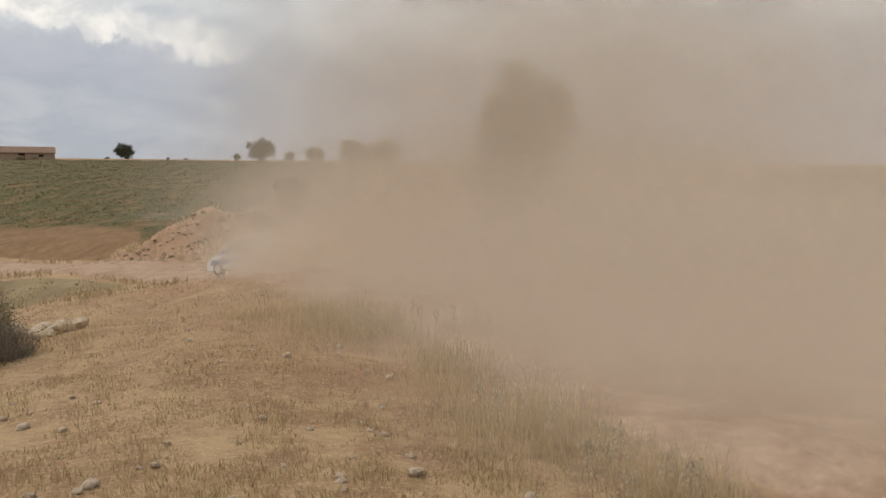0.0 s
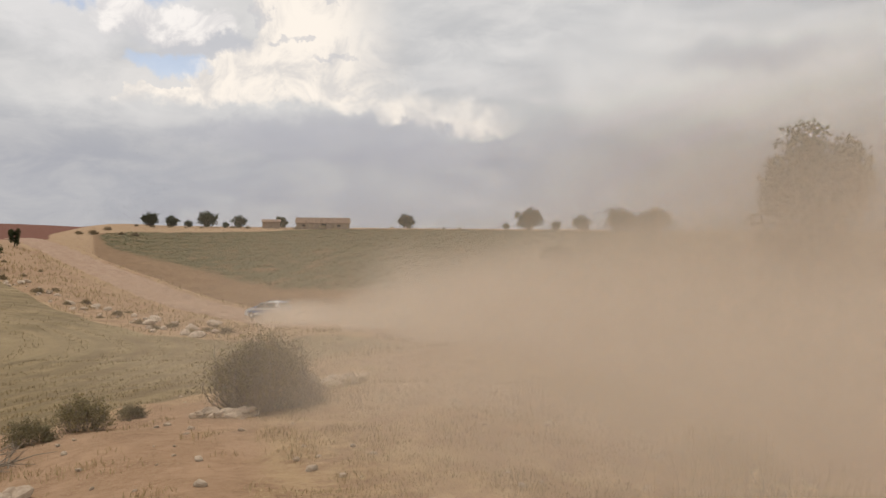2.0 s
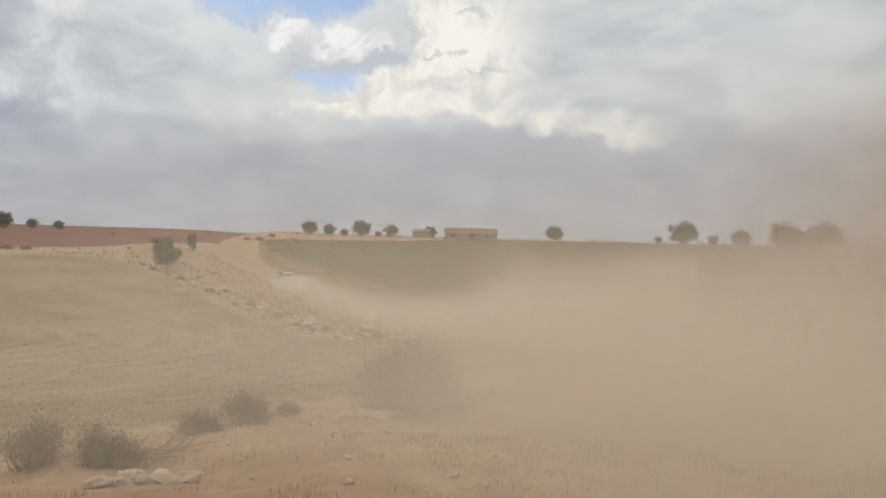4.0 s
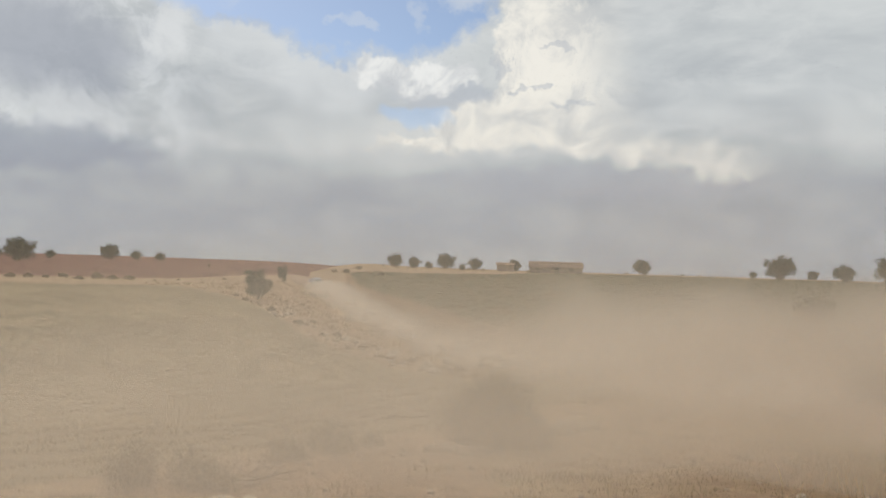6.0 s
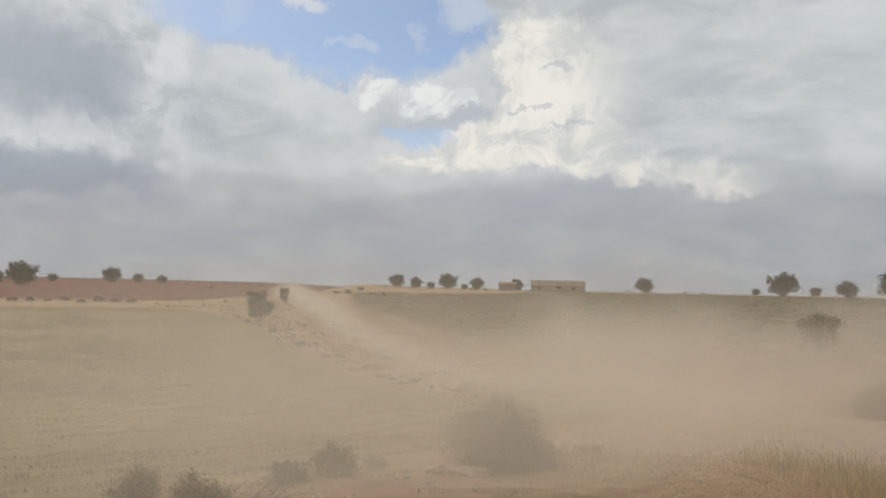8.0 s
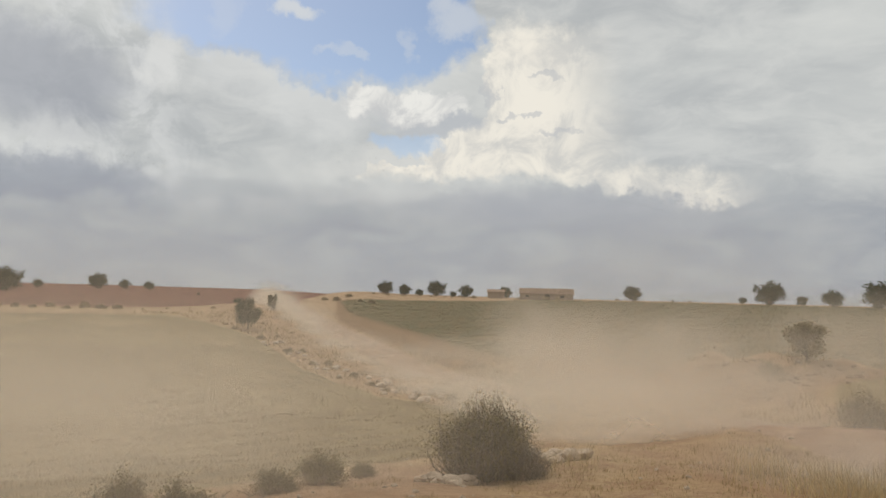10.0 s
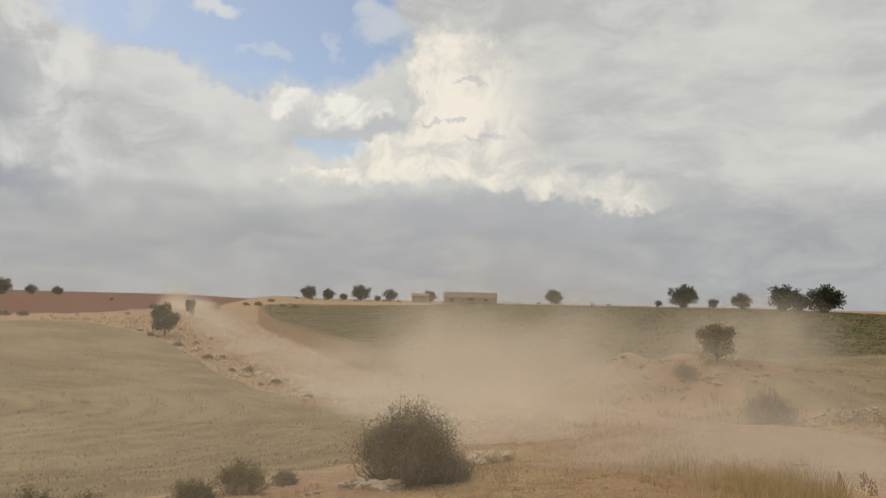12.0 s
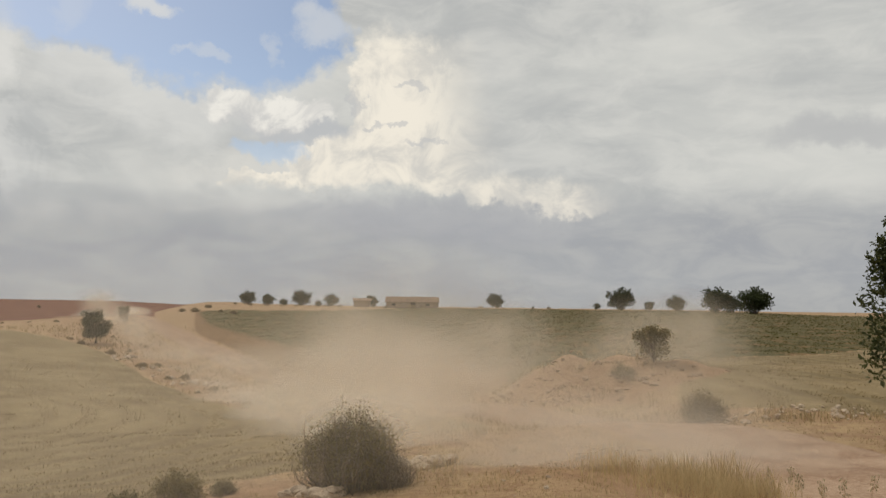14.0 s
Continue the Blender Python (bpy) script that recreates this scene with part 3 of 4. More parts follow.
def build_shrub(name, seed, high, wide, leaf_mat, count, leaf, twigs, twig_reach=1.0, label="", group="", ragged=0.3, spread=0.25):
    """Many twigs from one foot, with small leaves towards their ends."""
    rng = np.random.RandomState(seed)
    thing = new(name)
    pieces, tips = [], []
    for k in range(twigs):
        a, u = rng.uniform(0, 6.283), math.sqrt(rng.uniform(0.0, 1.0))
        foot = Vector((math.cos(a) * u * wide * spread, math.sin(a) * u * wide * spread, -0.12))
        bulge = 1 + 0.16 * math.sin(3 * a + seed) + 0.10 * math.sin(7 * a + 2 * seed)
        out = u * wide * 0.5 * rng.uniform(0.62, 1.12) * bulge
        z = high * twig_reach * math.sqrt(max(0.06, 1 - (u * 0.93) ** 2)) * rng.uniform(0.62, 1.10) * (0.9 + 0.1 * bulge)
        end = Vector((math.cos(a) * out, math.sin(a) * out, z))
        mids = foot.lerp(end, 0.5) + Vector(rng.normal(size=3)) * 0.06 * high + Vector((math.cos(a), math.sin(a), 0)) * 0.07 * wide
        r = high * 0.0065
        pieces.append(tube([foot, mids, end], [r * 1.5, r, r * 0.35], 3))
        for _ in range(2):
            f = rng.uniform(0.45, 0.95)
            s = mids.lerp(end, f)
            e = s + Vector(rng.normal(size=3)) * 0.13 * high
            e.z = max(e.z, 0.05)
            pieces.append(tube([s, e], [r * 0.7, r * 0.25], 3))
            tips.append(e)
        tips.append(end)
    v, f = join(pieces)
    link_mesh("brushwood", v, f, MAT["twig"], thing, "bare grey-brown twigs")
    tips = np.array([tuple(t) for t in tips])
    pick = rng.randint(0, len(tips), count)
    pts = tips[pick] * rng.uniform(0.72, 1.02, count)[:, None] + rng.normal(size=(count, 3)) * 0.055 * high
    pts[:, 2] = np.abs(pts[:, 2]) + 0.02
    v, f = leaves(pts, leaf, rng)
    link_mesh("foliage", v, f, leaf_mat, thing)
    return tagged(thing, label, "bush", group)


def stand(az, d, sink=0.05, turn=0.0, scale=1.0, flat=1.0):
    x, y, z = ground_at(az, d, sink)
    return pose(x, y, z, 0, 0, turn) @ Matrix.Diagonal((scale, scale, scale * flat, 1))


def far_trees():
    label = "dark green holm oak with a rounded dense crown on the ridge"
    kinds = []
    for seed, hi, wi, tr in ((3, 6.0, 6.6, 0.08), (8, 6.0, 8.0, 0.08), (12, 6.0, 6.2, 0.1)):
        kinds.append(build_tree("holm_oak", seed, hi, wi, MAT["oak"], 3200, 0.27, tr, 44, 0.33, label, "tree", "oaks on the ridge"))
    # degrees left, distance, height in metres, breadth against height
    rows = [(4.35, 205, 7.0, 1), (6.9, 208, 5.0, 1), (5.9, 216, 3.4, 1), (9.7, 214, 3.3, 1), (11.6, 222, 2.9, 2), (13.6, 228, 5.0, 1),
            (20.2, 236, 1.6, 2), (23.1, 238, 5.0, 0), (32.6, 238, 4.2, 0), (35.6, 236, 3.0, 1), (37.9, 236, 3.7, 1), (40.3, 236, 4.0, 0),
            (41.8, 234, 3.2, 1), (39.2, 232, 1.6, 1), (36.6, 232, 1.4, 1), (52.8, 260, 2.8, 0), (55.6, 300, 2.0, 2), (59.0, 300, 2.4, 1), (60.6, 300, 2.6, 1),
            (62.3, 290, 4.2, 1), (66.0, 290, 2.2, 1), (67.9, 250, 5.2, 1), (69.5, 250, 3.5, 1), (15.4, 232, 1.5, 1)]
    used = set()
    for az, d, hi, kind in rows:
        src = kinds[kind]
        m = stand(az, d, 0.1 * hi, az * 37 % 360, hi * 1.12 / 6.0)
        if kind in used:
            copy_thing(src, m)
        else:
            used.add(kind)
            src.matrix_basis = m


far_trees()

# how far along the track the car has come
def along(az):
    """Metres along the track at which it lies that many degrees to the left."""
    a = np.degrees(np.arctan2(-TRACK[:, 0], TRACK[:, 1]))
    return 0.5 * int(np.argmin(np.abs(a - az)))


CAR_TIMES = (0.0, 1.1, 1.6, 2.1, 2.6, 3.2, 3.8, 6.5, 7.0)
CAR_PLACES = [along(a) for a in (14.4, 25.0, 29.6, 34.5, 37.5, 40.7, 43.0, 48.6)]
CAR_PLACES.append(CAR_PLACES[-1] + 24)


# ---- single trees and bushes ----
def single_plants():
    tree = build_tree("almond_tree", 21, 6.5, 3.7, MAT["almond"], 10000, 0.085, 0.34, 24, 0.33, "almond tree with loose green foliage beside the track")
    tree.matrix_basis = stand(-6.2, 22.5, 0.05)
    tree = build_tree("oak_tree", 33, 4.4, 4.3, MAT["oak"], 4500, 0.13, 0.2, 24, 0.32, "small leafy oak standing on the rough bank")
    tree.matrix_basis = stand(52.0, 99, 0.1)
    tree = build_tree("young_tree", 35, 3.4, 2.3, MAT["oak"], 1600, 0.13, 0.2, 14, 0.36, "slim young tree beside the climbing track")
    tree.matrix_basis = stand(50.3, 132, 0.1)
    tree = build_tree("thorn_tree", 37, 2.3, 2.7, MAT["bush"], 3800, 0.075, 0.12, 22, 0.34, "low thorn tree growing on the stony mound")
    tree.matrix_basis = stand(11.4, 42.2, 0.1)
    build_shrub("briar_bush", 41, 1.52, 2.1, MAT["bush"], 15000, 0.026, 340, 0.97, "dense olive-brown briar bush with bare twigs below").matrix_basis = stand(33.9, 14.6, 0.04)
    build_shrub("dead_bush", 42, 0.72, 1.1, MAT["twig"], 700, 0.02, 240, 1.0, "dead grey tangle of twigs beside the briar").matrix_basis = stand(31.0, 14.2, 0.03)
    build_shrub("mound_shrub", 43, 1.35, 1.5, MAT["scrub"], 4200, 0.045, 120, 0.97, "dusty shrub at the foot of the mound").matrix_basis = stand(7.9, 29.0, 0.05)
    build_shrub("mound_shrub", 44, 0.8, 1.4, MAT["scrub"], 2200, 0.045, 90, 0.97, "low dusty shrub on the stony mound").matrix_basis = stand(13.6, 41.0, 0.05)
    small = [(46.2, 13.6, 0.62, 1.05, 51, "bush", "low green shrub in the dry grass"), (49.6, 12.9, 0.42, 0.95, 52, "scrub", "flattened grey scrub in the dry grass"),
             (56.6, 11.2, 0.64, 0.5, 53, "bush", "upright leafy shrub with green tips"), (60.2, 12.0, 0.72, 0.95, 54, "scrub", "dusty grey-green shrub on the slope"),
             (43.2, 15.3, 0.30, 0.6, 55, "scrub", "small dry shrub in the grass"), (55.0, 10.9, 0.5, 0.7, 56, "scrub", "low dry shrub on the slope")]
    for az, d, hi, wi, seed, mat, label in small:
        build_shrub("low_shrub", seed, hi, wi, MAT[mat], int(2600 * wi), 0.024, 110, 0.98, label, "", 0.3, 0.2).matrix_basis = stand(az, d, 0.03)
    # scrub along the bank below the climbing track, and a hedge by the red field
    src = build_shrub("bank_scrub", 61, 1.0, 1.5, MAT["dry_scrub"], 1500, 0.075, 60, 0.95, "grey-brown scrub on the rough bank", "scrub on the bank")
    rng = random.Random(5)
    spots = [(36.5, 51, 0.8), (38.0, 53, 1.1), (39.2, 52, 1.0), (40.4, 56, 1.2), (41.5, 54, 0.9), (42.6, 58, 1.0), (44.0, 64, 1.2), (45.1, 62, 0.8), (46.0, 72, 1.3), (47.2, 70, 1.0),
             (47.9, 80, 1.1), (49.0, 78, 1.6), (49.8, 92, 1.0), (51.0, 88, 1.5), (52.9, 98, 1.4), (53.6, 104, 0.9), (50.9, 108, 1.1), (48.8, 98, 0.9), (37.3, 55, 0.7), (43.3, 66, 0.8)]
    spots += [(61.0 + k * 1.05, 143 + rng.uniform(-3, 4), rng.uniform(1.3, 2.3)) for k in range(9)] + [(54.5 + k * 1.6, 140 + rng.uniform(-3, 4), rng.uniform(0.6, 1.0)) for k in range(4)]
    spots += [(42.8 + k * 0.9, 190 + rng.uniform(-12, 12), rng.uniform(1.2, 2.2)) for k in range(5)] + [(35 + k * 1.1, 228 + rng.uniform(-3, 3), rng.uniform(1.0, 1.8)) for k in range(8)]
    spots += [(24.2, 236, 1.6), (19.0, 236, 1.4), (28.6, 219, 1.9), (29.5, 219, 2.4), (31.5, 220, 2.0)]
    for k, (az, d, s) in enumerate(spots):
        m = stand(az, d, 0.08, rng.uniform(0, 360), s * (0.75 if d < 110 else 1.0), rng.uniform(0.75, 1.1))
        if k:
            copy_thing(src, m)
        else:
            src.matrix_basis = m


single_plants()


# ---- stones ----
STONE_MESHES = []
for seed in range(6):
    bm = bmesh.new()
    bmesh.ops.create_icosphere(bm, subdivisions=2, radius=0.5)
    for v in bm.verts:
        p = v.co * 1.6 + Vector((seed * 9.1, 0, 0))
        v.co *= 1 + 0.75 * noise.noise(p) + 0.22 * noise.noise(p * 3.1)
        v.co.x *= 1.25
        v.co.z *= 0.72
    me = bpy.data.meshes.new("stone")
    bm.to_mesh(me)
    bm.free()
    me.materials.append(MAT["stone"])
    STONE_MESHES.append(me)
RUBBLE_MESHES = [me.copy() for me in STONE_MESHES]
for me in RUBBLE_MESHES:
    me.materials[0] = MAT["rubble"]


def stones(name, label, seed, spots, sizes, shapes=STONE_MESHES):
    """A heap or scatter of loose stones, each one a part that lies on the ground."""
    rng = random.Random(seed)
    heap = new(name)
    heap.location = ground_at(*spots[0][:2])
    for az, d, lift in spots:
        s = rng.uniform(*sizes) * rng.choice((0.7, 1.0, 1.0, 1.4))
        ob = new("stone", rng.choice(shapes))
        x, y, z = ground_at(az, d)
        ob.parent = heap
        ob.location = Vector((x, y, z + s * 0.16 + lift)) - heap.location
        ob.rotation_euler = [rng.uniform(-0.4, 0.4), rng.uniform(-0.4, 0.4), rng.uniform(0, 6.28)]
        ob.scale = (s, s, s)
    return tagged(heap, label, "stones")


def all_stones():
    rng = random.Random(8)
    stones("stone_heap", "small heap of pale field stones in front of the bush", 1, [(36.2 + rng.gauss(0, 1.3), 13.7 + rng.gauss(0, 0.22), rng.choice((0, 0, 0.07))) for _ in range(46)], (0.10, 0.20))
    stones("stone_heap", "heap of reddish field stones beside the briar bush", 2, [(28.3 + rng.gauss(0, 0.9), 17.2 + rng.gauss(0, 0.35), rng.choice((0, 0.05, 0.13))) for _ in range(34)], (0.15, 0.34))
    stones("stone_heap", "few large flat stones beside the dead branches", 9, [(52.6 + rng.gauss(0, 1.5), 9.3 + rng.gauss(0, 0.18), 0) for _ in range(11)], (0.14, 0.28))
    stones("stone_scatter", "loose stones along the verge of the track", 3, [(rng.uniform(-6, 9), rng.uniform(26.2, 29.5), 0) for _ in range(70)], (0.07, 0.20))
    mound = []
    for az, d, s in ((23.2, 45, 3.0), (20.0, 45, 3.3), (16.0, 43.5, 3.5), (11.5, 41.5, 2.6)):
        cx, cy = polar(az, d)
        for _ in range(44):
            x, y = cx + rng.gauss(0, s * 0.62), cy + rng.gauss(-1.3, s * 0.42)
            mound.append((math.degrees(math.atan2(-x, y)), math.hypot(x, y), 0))
    stones("stone_mound", "broken limestone piled over the earth mound", 4, mound, (0.10, 0.30), RUBBLE_MESHES)
    stones("stone_scatter", "small stones lying in the dry stubble", 5, [(rng.uniform(-24, 50), 4.5 + 14 * rng.random() ** 1.2, 0) for _ in range(210)], (0.03, 0.09))
    stones("stone_scatter", "pale stones showing through the rough bank", 6, [(a, np.interp(a, (36, 42, 48, 53), (50, 56, 74, 96)) + rng.uniform(-4, 6), 0) for a in [rng.uniform(37, 53) for _ in range(60)]], (0.2, 0.6))
    gravel = []
    while len(gravel) < 200:
        k = rng.randrange(int(len(TRACK) * 0.36))
        x, y = TRACK[k][0] + rng.uniform(-2.6, 2.6), TRACK[k][1] + rng.uniform(-2.2, 2.2)
        gravel.append((math.degrees(math.atan2(-x, y)), math.hypot(x, y), 0.10))
    stones("gravel_stones", "loose gravel stones on the dirt track", 7, gravel, (0.03, 0.075))


all_stones()


# ---- the barn on the ridge ----
def build_barn():
    barn = new("barn")
    half, deep, eave, top = 7.8, 3.6, 1.9, 3.3
    bm = bmesh.new()
    for x0, x1 in ((-half, -6.2), (-5.0, -0.6), (0.9, 4.0), (5.2, half)):
        box(bm, x0, x1, -deep, -deep + 0.4, -0.6, eave)
    for x0, x1 in ((-6.2, -5.0), (4.0, 5.2)):
        box(bm, x0, x1, -deep, -deep + 0.4, -0.6, 0.8)
        box(bm, x0, x1, -deep, -deep + 0.4, 1.4, eave)
    box(bm, -0.6, 0.9, -deep, -deep + 0.4, 1.7, eave)
    box(bm, -half, half, deep - 0.4, deep, -0.6, eave)
    part("wall", bm, MAT["wall"], barn, "plastered earth-coloured wall")
    for s in (-1, 1):
        x0, x1 = sorted((s * half, s * (half - 0.4)))
        v = [(x, y, z) for x in (x0, x1) for y, z in ((-deep + 0.4, -0.6), (deep - 0.4, -0.6), (deep - 0.4, eave), (0, top - 0.12), (-deep + 0.4, eave))]
        f = [(0, 1, 2, 3, 4), (9, 8, 7, 6, 5)] + [(k, (k + 1) % 5, 5 + (k + 1) % 5, 5 + k) for k in range(5)]
        link_mesh("gable", v, f, MAT["wall"], barn)
    for s in (-1, 1):
        y = s * (deep + 0.35)
        v = [(x, yy, zz + t) for t in (0, 0.16) for x in (-half - 0.3, half + 0.3) for yy, zz in ((y, eave - 0.2), (0, top))]
        f = [(0, 1, 3, 2), (4, 6, 7, 5), (0, 2, 6, 4), (1, 5, 7, 3), (0, 4, 5, 1), (2, 3, 7, 6)]
        slope = link_mesh("roof", v, f, MAT["tile"], barn, "weathered clay tile roof")
    for k in range(38):
        v, f = tube([(-half - 0.2 + k * 0.42, -deep - 0.38, eave - 0.04), (-half - 0.2 + k * 0.42, 0, top + 0.17)], [0.11, 0.11], 6)
        link_mesh("tile_course", v, f, MAT["tile"], barn)
    # near-black sheets in the openings stand in for the barn's unlit inside
    for x0, x1, z0, z1 in ((-6.2, -5.0, 0.8, 1.4), (4.0, 5.2, 0.8, 1.4)):
        bm = bmesh.new()
        box(bm, x0, x1, -deep + 0.18, -deep + 0.25, z0, z1)
        part("window", bm, MAT["dark"], barn)
    bm = bmesh.new()
    box(bm, -0.6, 0.9, -deep + 0.15, -deep + 0.25, -0.5, 1.7)
    part("door", bm, MAT["dark"], barn)
    x, y, z = ground_at(29.45, 226)
    barn.matrix_basis = pose(x, y, z - 0.1, 0, 0, 29.45)
    tagged(barn, "long low stone barn with a brown tiled roof", "barn")
    shed = new("shed")
    bm = bmesh.new()
    box(bm, -2.6, 2.6, -2, 2, -0.6, 2.0, 0.05)
    part("wall", bm, MAT["wall"], shed)
    v = [(x, y, z + t) for t in (0, 0.14) for x in (-2.9, 2.9) for y, z in ((-2.3, 1.95), (2.3, 2.7))]
    link_mesh("roof", v, [(0, 1, 3, 2), (4, 6, 7, 5), (0, 2, 6, 4), (1, 5, 7, 3), (0, 4, 5, 1), (2, 3, 7, 6)], MAT["tile"], shed)
    x, y, z = ground_at(33.3, 232)
    shed.matrix_basis = pose(x, y, z - 0.1, 0, 0, 33.3)
    tagged(shed, "small tiled shed near the barn on the ridge", "shed")


build_barn()


# ---- grass and crop ----
def scatter(rng, count, az0, az1, d0, d1, power=1.0):
    az = np.radians(rng.uniform(az0, az1, count))
    d = d0 * (d1 / d0) ** (rng.uniform(0, 1, count) ** power)
    return -np.sin(az) * d, np.cos(az) * d


def all_grass():
    rng = np.random.RandomState(4)
    x, y = scatter(rng, 120000, -32, 74, 3.2, 34)
    near, _, _ = track_near(x, y)
    z = zones(x, y)
    clump = wave(x, y, 0.8, 21) + 0.8 * wave(x, y, 2.6, 22)
    ok = (near > 2.5 + 0.5 * wave(x, y, 1.5, 23)) & (z["stubble"] < 0.5) & (clump > -0.55 + rng.uniform(-0.4, 0.4, len(x)) + 1.3 * smooth(np.degrees(np.arctan2(-x, y)), 27, 36))
    x, y, clump = x[ok], y[ok], clump[ok]
    d = np.hypot(x, y)
    v, f = blades(x, y, land(x, y) - 0.015, (0.036 + 0.034 * np.clip(clump + 0.5, 0, 2)) * (1 + d / 60), 0.006 + d * 0.0005, 0.7, rng)
    tagged(link_mesh("dry_grass", v, f, MAT["straw"]), "short dry golden grass over stony ground", "grass", kind="stuff")
    # taller stands beside the track
    xs, ys = [], []
    for az, d, ra, rd, count in ((6.5, 13.6, 5.0, 1.5, 3400), (-7, 7.4, 6.5, 1.0, 1000), (-1, 10.0, 3.0, 1.2, 700), (-18, 5.9, 4, 0.6, 500), (14, 14.8, 2.5, 0.8, 250), (28, 15.5, 3.0, 0.8, 160)):
        a, r = rng.normal(az, ra * 0.6, count), rng.normal(d, rd * 0.6, count)
        xs.append(-np.sin(np.radians(a)) * r)
        ys.append(np.cos(np.radians(a)) * r)
    x, y = np.concatenate(xs), np.concatenate(ys)
    near, _, _ = track_near(x, y)
    ok = (near > 2.3) & (wave(x, y, 1.1, 31) > -0.5)
    x, y = x[ok], y[ok]
    v, f = blades(x, y, land(x, y) - 0.02, 0.44 * (1 + 0.35 * wave(x, y, 1.7, 32)), 0.010, 0.75, rng)
    tagged(link_mesh("tall_grass", v, f, MAT["hay"]), "tall dry yellow grass along the track's edge", "grass", kind="stuff")
    # coarse tufts on the bank, the verges and the field edges
    x, y = scatter(rng, 60000, -10, 60, 26, 130)
    near, _, at = track_near(x, y)
    z = zones(x, y)
    ok = (near > 2.6) & (z["stubble"] < 0.35) & (z["crop"] < 0.4) & (z["clay"] < 0.4) & (wave(x, y, 3.0, 41) + 0.6 * wave(x, y, 9.0, 42) > -0.1)
    x, y = x[ok], y[ok]
    d = np.hypot(x, y)
    v, f = blades(x, y, land(x, y) - 0.03, 0.20 + d * 0.0022, 0.02 + d * 0.0007, 0.8, rng)
    tagged(link_mesh("rough_grass", v, f, MAT["straw"]), "rough tufts of dry grass on banks and verges", "grass", kind="stuff")
    # stubble
    x, y = scatter(rng, 70000, -12, 74, 13, 80)
    z = zones(x, y)
    ok = (z["stubble"] > 0.6) & (np.sin(np.hypot(x + 44, y - 18) * 3.0 + wave(x, y, 9.0, 52)) > 0.1)
    x, y = x[ok], y[ok]
    d = np.hypot(x, y)
    v, f = blades(x, y, land(x, y) - 0.01, 0.07 + d * 0.0010, 0.010 + d * 0.0005, 0.5, rng)
    tagged(link_mesh("stubble", v, f, MAT["stubble"]), "cut cereal stubble in curving sown lines", "stubble", kind="stuff")
    # the low crop
    x, y = scatter(rng, 80000, -8, 48, 56, 222, 0.75)
    z = zones(x, y)
    ok = (z["crop"] > 0.5) & (wave(x, y, 8.0, 61) + 0.8 * wave(x, y, 2.5, 62) > -0.15)
    x, y = x[ok], y[ok]
    d = np.hypot(x, y)
    v, f = leaves(np.stack([x, y, land(x, y) + 0.10], 1), 1.0, rng)
    v = np.asarray(v).reshape(-1, 4, 3)
    mid = v.mean(1, keepdims=True)
    v = mid + (v - mid) * (0.05 + d * 0.0007)[:, None, None] * np.array([1, 1, 0.7])
    tagged(link_mesh("crop", v.reshape(-1, 3), f, MAT["crop"]), "low green leafy crop with bare earth between", "crop", kind="stuff")


all_grass()


def build_oats():
    """Wild oats: thin leaning stems with hanging pale spikelets."""
    rng = random.Random(12)
    spots = [(-13.2, 5.2, 1.0), (-12.2, 5.0, 0.85), (-14.3, 5.6, 0.9), (-19.6, 5.2, 0.72), (-20.4, 5.5, 0.66), (-15.2, 4.9, 0.62), (-17.5, 5.4, 0.8), (-4.6, 6.6, 0.85), (-5.8, 6.2, 0.95), (-3.2, 7.1, 0.8), (-8.8, 6.4, 0.8), (-29.0, 4.8, 0.5),
             (-1.0, 12.2, 0.8), (1.6, 12.6, 0.75), (-2.4, 12.8, 0.85), (0.4, 12.4, 0.7), (3.6, 13.2, 0.7), (-3.6, 12.1, 0.7), (2.4, 13.0, 0.8)]
    for az, d, high in spots:
        high *= 0.74
        oat = new("wild_oat")
        lean, turn = rng.uniform(0.04, 0.16), rng.uniform(0, 6.28)
        path = [Vector((math.cos(turn) * lean * f * f * high, math.sin(turn) * lean * f * f * high, high * f)) for f in (-0.04, 0.25, 0.5, 0.75, 1.0)]
        v, f = tube(path, [0.0035, 0.003, 0.0026, 0.002, 0.0012], 4)
        link_mesh("stem", v, f, MAT["straw"], oat)
        heads, stalks = [], []
        for k in range(rng.randint(26, 38)):
            g = rng.uniform(0.58, 1.0)
            a = rng.uniform(0, 6.28)
            root = path[2].lerp(path[4], (g - 0.5) / 0.5)
            out = root + Vector((math.cos(a), math.sin(a), 0)) * rng.uniform(0.02, 0.085) * (1.25 - g * 0.6) + Vector((0, 0, rng.uniform(0.0, 0.05)))
            stalks.append(tube([root, out], [0.001, 0.0008], 3))
            end = out + Vector((math.cos(a) * 0.008, math.sin(a) * 0.008, -rng.uniform(0.034, 0.055)))
            heads.append(tube([out, out.lerp(end, 0.4), end], [0.0015, 0.0105, 0.0012], 5))
        v, f = join(stalks)
        tagged(link_mesh("panicle", v, f, MAT["straw"], oat), kind="stuff")
        v, f = join(heads)
        tagged(link_mesh("seed_head", v, f, MAT["oat"], oat, "pale hanging oat spikelets"), kind="stuff")
        x, y, z = ground_at(az, d)
        oat.matrix_basis = pose(x, y, z - 0.01)
        tagged(oat, "dry wild oat stalk with pale drooping seed head", "grass stalk", "wild oats")


build_oats()


